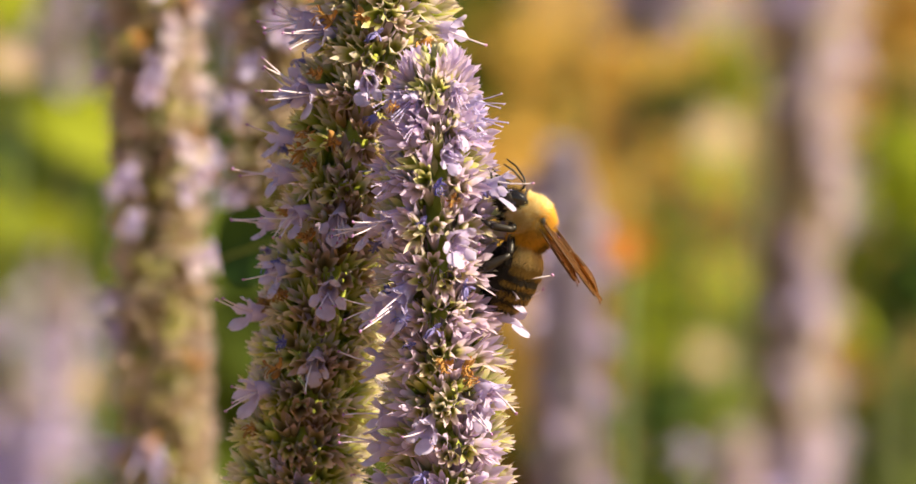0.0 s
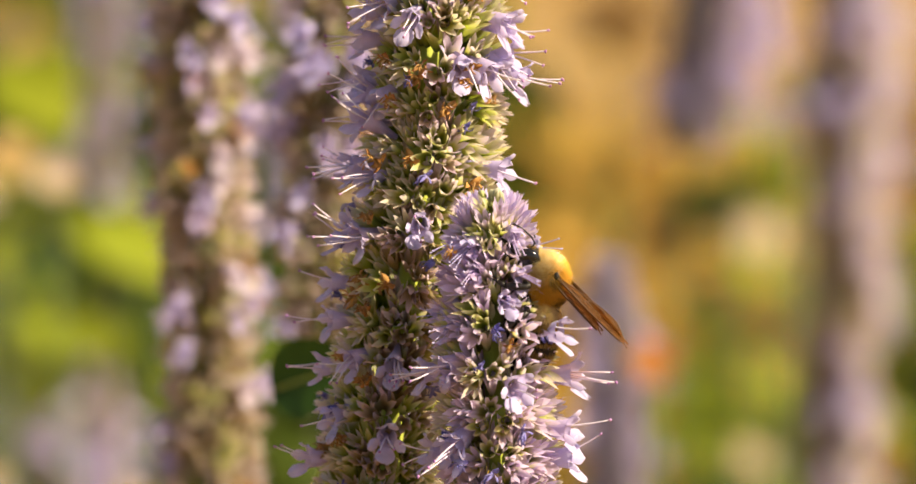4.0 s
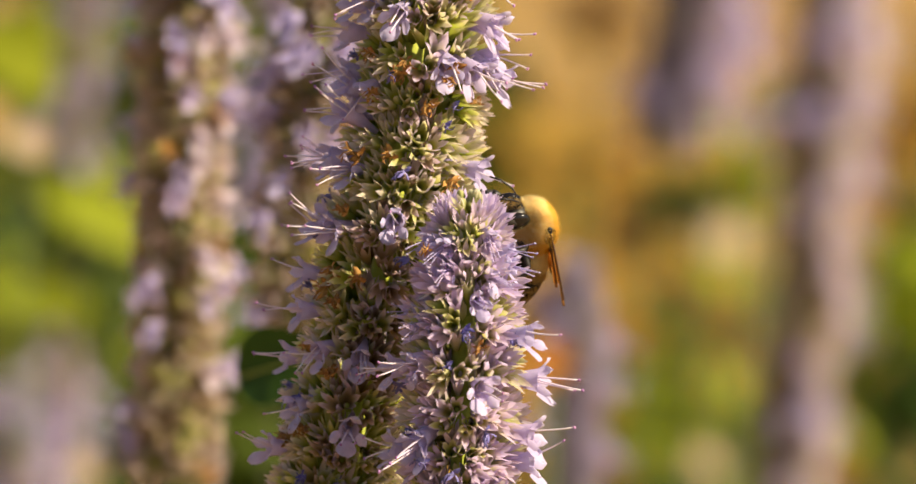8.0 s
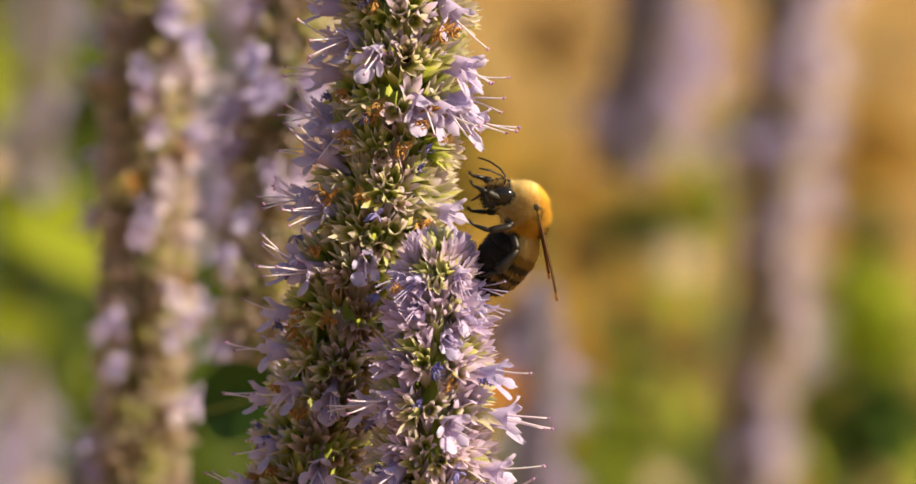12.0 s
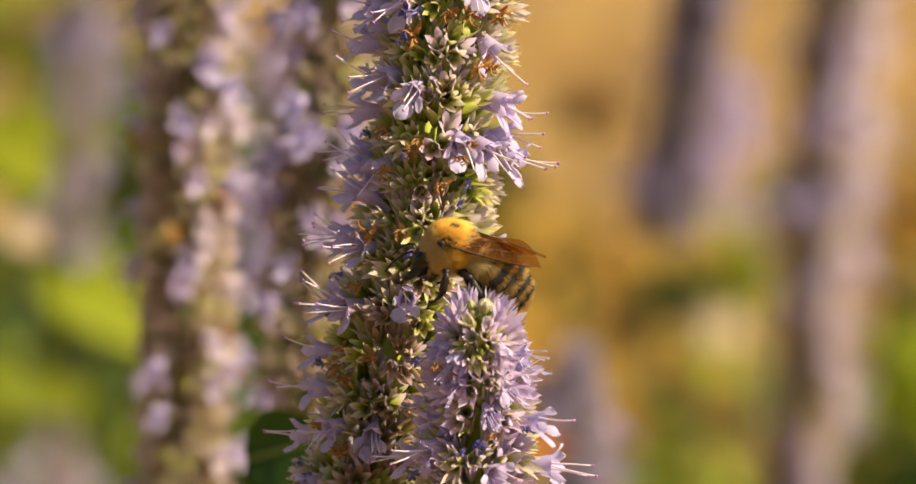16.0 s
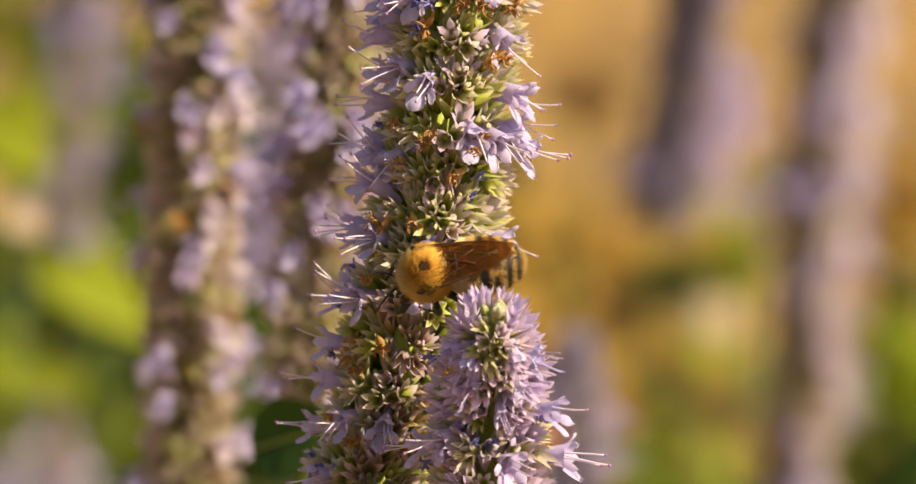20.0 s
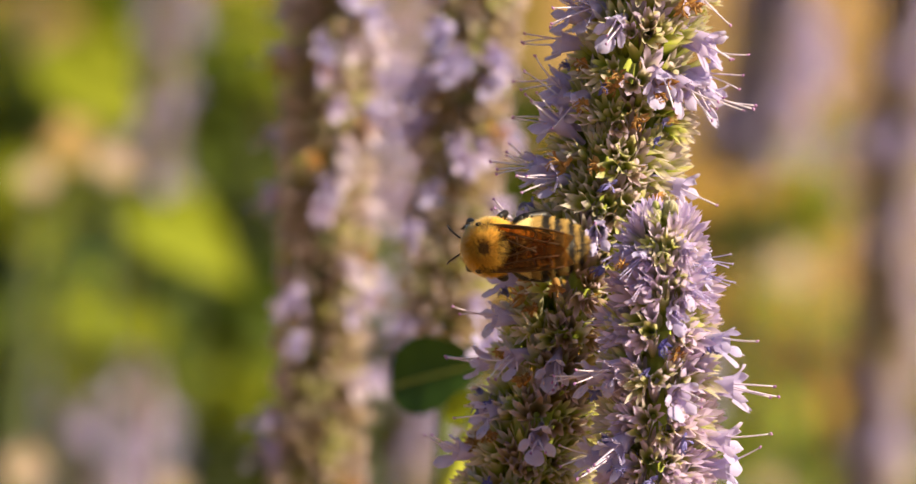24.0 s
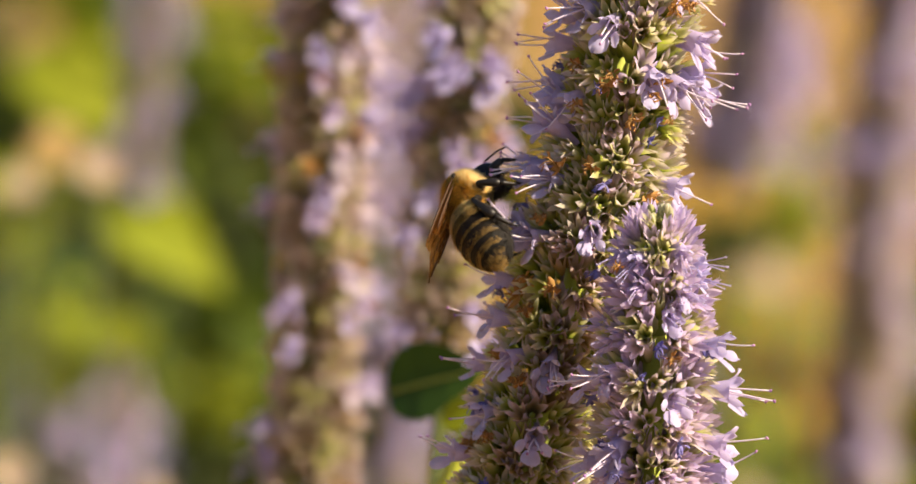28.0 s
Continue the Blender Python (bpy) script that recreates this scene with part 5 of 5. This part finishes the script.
    walk(front_tip, [(t, pose(*hinge, a, 0, 0)) for t, a in ((0.0, 0), (13.5, 0), (15.5, 26), (18.0, 26), (19.0, 30), (20.0, 36), (21.5, 36), (23.5, 8), (28.0, 5))])
    foot = swaying_daisy.location.copy()
    walk(swaying_daisy, [(t, pose(*foot, 0, a, 0)) for t, a in ((0.0, 1.2), (3.0, 1.05), (6.0, 0.3), (7.0, 0.14), (8.0, -0.45), (9.0, -0.33), (10.0, -0.53), (13.0, -0.6), (20.0, -0.7), (28.0, -0.6))])
    walk(bumblebee, [
        (0, pose(0.01700, -0.00754, 0.68447, 174.399, -82.813, 0.327)),
        (0.5, pose(0.01471, -0.00272, 0.68632, 167.720, -89.734, 6.830)),
        (1, pose(0.01468, -0.00201, 0.68781, -176.017, -89.129, -9.353)),
        (1.5, pose(0.01519, -0.00127, 0.68954, -174.081, -89.191, -11.213)),
        (2, pose(0.01390, -0.00441, 0.69235, 179.454, -86.463, -4.702)),
        (2.5, pose(0.01367, -0.00595, 0.69222, -177.224, -86.725, -7.795)),
        (3, pose(0.01357, -0.00735, 0.69289, -173.942, -86.309, -11.158)),
        (3.5, pose(0.01264, -0.00735, 0.69292, -169.777, -86.627, -15.250)),
        (5.5, pose(0.01278, 0.00001, 0.69506, 26.821, -82.755, 165.716)),
        (6, pose(0.01372, 0.00477, 0.69301, 56.753, -82.488, 165.254)),
        (6.5, pose(0.01273, 0.00465, 0.69210, 55.608, -81.688, 166.446)),
        (7, pose(0.01201, 0.00549, 0.69332, 55.601, -81.582, 166.211)),
        (7.5, pose(0.01734, 0.00071, 0.69756, -61.961, -58.425, -103.917)),
        (8, pose(0.01376, -0.00042, 0.69911, -60.208, -58.269, -105.436)),
        (8.5, pose(0.01408, -0.00086, 0.69958, -64.030, -52.850, -91.244)),
        (9, pose(0.01657, -0.00322, 0.70072, -63.708, -35.757, -67.695)),
        (9.5, pose(0.01901, -0.00364, 0.69779, -64.984, -48.694, -84.692)),
        (10, pose(0.01753, -0.00579, 0.69686, -69.345, -53.754, -89.146)),
        (10.5, pose(0.01518, -0.00527, 0.70058, -55.783, -57.953, -109.765)),
        (11, pose(0.01474, -0.00506, 0.70204, -42.370, -58.350, -131.914)),
        (11.5, pose(0.01586, -0.00479, 0.70394, -36.009, -66.071, -135.101)),
        (12, pose(0.01596, -0.00552, 0.70599, -28.581, -71.566, -150.576)),
        (12.5, pose(0.01398, -0.00553, 0.70587, -38.489, -71.380, -150.747)),
        (13, pose(0.01386, -0.00659, 0.70552, -44.926, -74.265, -149.265)),
        (13.5, pose(0.01398, -0.00642, 0.70680, -46.654, -73.529, -149.399)),
        (15.5, pose(0.00554, -0.00676, 0.70434, -13.135, -8.661, 175.871)),
        (16, pose(0.00355, -0.00654, 0.70589, -18.946, -8.685, 172.890)),
        (16.5, pose(0.00385, -0.00653, 0.70598, -16.216, -8.472, 172.880)),
        (17, pose(0.00494, -0.00670, 0.70474, -15.618, -4.672, 173.487)),
        (17.5, pose(0.00544, -0.00678, 0.70419, -10.943, -4.923, 173.504)),
        (18, pose(0.00565, -0.00673, 0.70456, -9.660, -2.897, 173.675)),
        (18.5, pose(0.00311, -0.00678, 0.70417, -30.431, -3.428, 173.655)),
        (19, pose(0.00316, -0.00692, 0.70321, -41.406, 0.824, 174.127)),
        (19.5, pose(0.00248, -0.00682, 0.70396, -45.574, 0.407, 173.911)),
        (20, pose(-0.00011, -0.00710, 0.70186, -65.362, 13.813, 175.570)),
        (20.5, pose(0.00012, -0.00727, 0.70073, -71.835, 27.223, 173.950)),
        (21, pose(0.00077, -0.00721, 0.70112, -71.893, 27.531, 173.900)),
        (21.5, pose(-0.00025, -0.00718, 0.70136, -71.807, 27.396, 174.275)),
        (23.5, pose(-0.00894, -0.00584, 0.69648, -81.005, 5.514, 160.064)),
        (24, pose(-0.01048, -0.00579, 0.69685, -86.659, 4.206, 159.930)),
        (24.5, pose(-0.00982, -0.00479, 0.69676, -90.791, 1.367, 159.536)),
        (25, pose(-0.00970, -0.00478, 0.69682, -95.406, -5.433, 158.180)),
        (25.5, pose(-0.01067, -0.00326, 0.70052, -104.515, -48.068, 145.622)),
        (26, pose(-0.00972, -0.00045, 0.69895, -119.197, -64.288, 137.075)),
        (26.5, pose(-0.01202, 0.00270, 0.69973, -89.879, -62.344, 113.165)),
        (27, pose(-0.01311, 0.00489, 0.70102, -68.917, -57.694, 99.088)),
        (27.5, pose(-0.01268, 0.00642, 0.70101, -81.658, -46.201, 85.861)),
        (28, pose(-0.01375, 0.00693, 0.70108, -87.615, -41.149, 78.970)),
    ])
    walk(bee_abdomen, [(t, pose(*abdomen_joint, 0, a, 0)) for t, a in ((0.0, -14), (3.5, -10), (5.5, -24), (9.0, -30), (11.0, -40), (12.0, -48), (13.5, -46), (15.5, -30), (17.0, -38), (18.0, -34), (19.0, -16), (20.0, -12), (21.5, -12), (23.5, -20), (24.5, -22), (25.0, -28), (25.5, -50), (26.0, -70), (26.5, -78), (27.0, -84), (28.0, -38))])
    for w, sy, fore, root in bee_wings:
        walk(w, [(t, pose(*root, -sy * roof, lift if fore else lift * 0.95, sy * (spread if fore else spread + 3))) for t, lift, spread, roof in (
            (0.0, 42, 8, 12), (1.0, 36, 8, 11), (2.0, 34, 8, 10), (3.0, 46, 8, 12), (3.5, 46, 8, 12), (5.5, 20, 6, 16), (6.0, 2, -6, 40), (7.0, 2, -6, 40), (7.5, 4, 0, 10), (9.0, 4, 0, 12), (10.0, 4, 0, 12), (11.0, 9, 4, 12), (11.5, 8, 4, 12), (12.0, 0, 3, 2), (13.0, 0, 8, -6), (13.5, 1, 8, -4),
            (15.5, -4, 4, 28), (17.0, -6, 4, 28), (18.0, 4, -1, 14), (20.0, 7, 9, 6), (21.5, 7, 7, 6), (24.0, 4, 4, 4), (25.0, 4, 8, 6), (26.0, -12, 10, 36), (27.0, 4, 0, 12), (28.0, 6, -4, 8))])


motions()
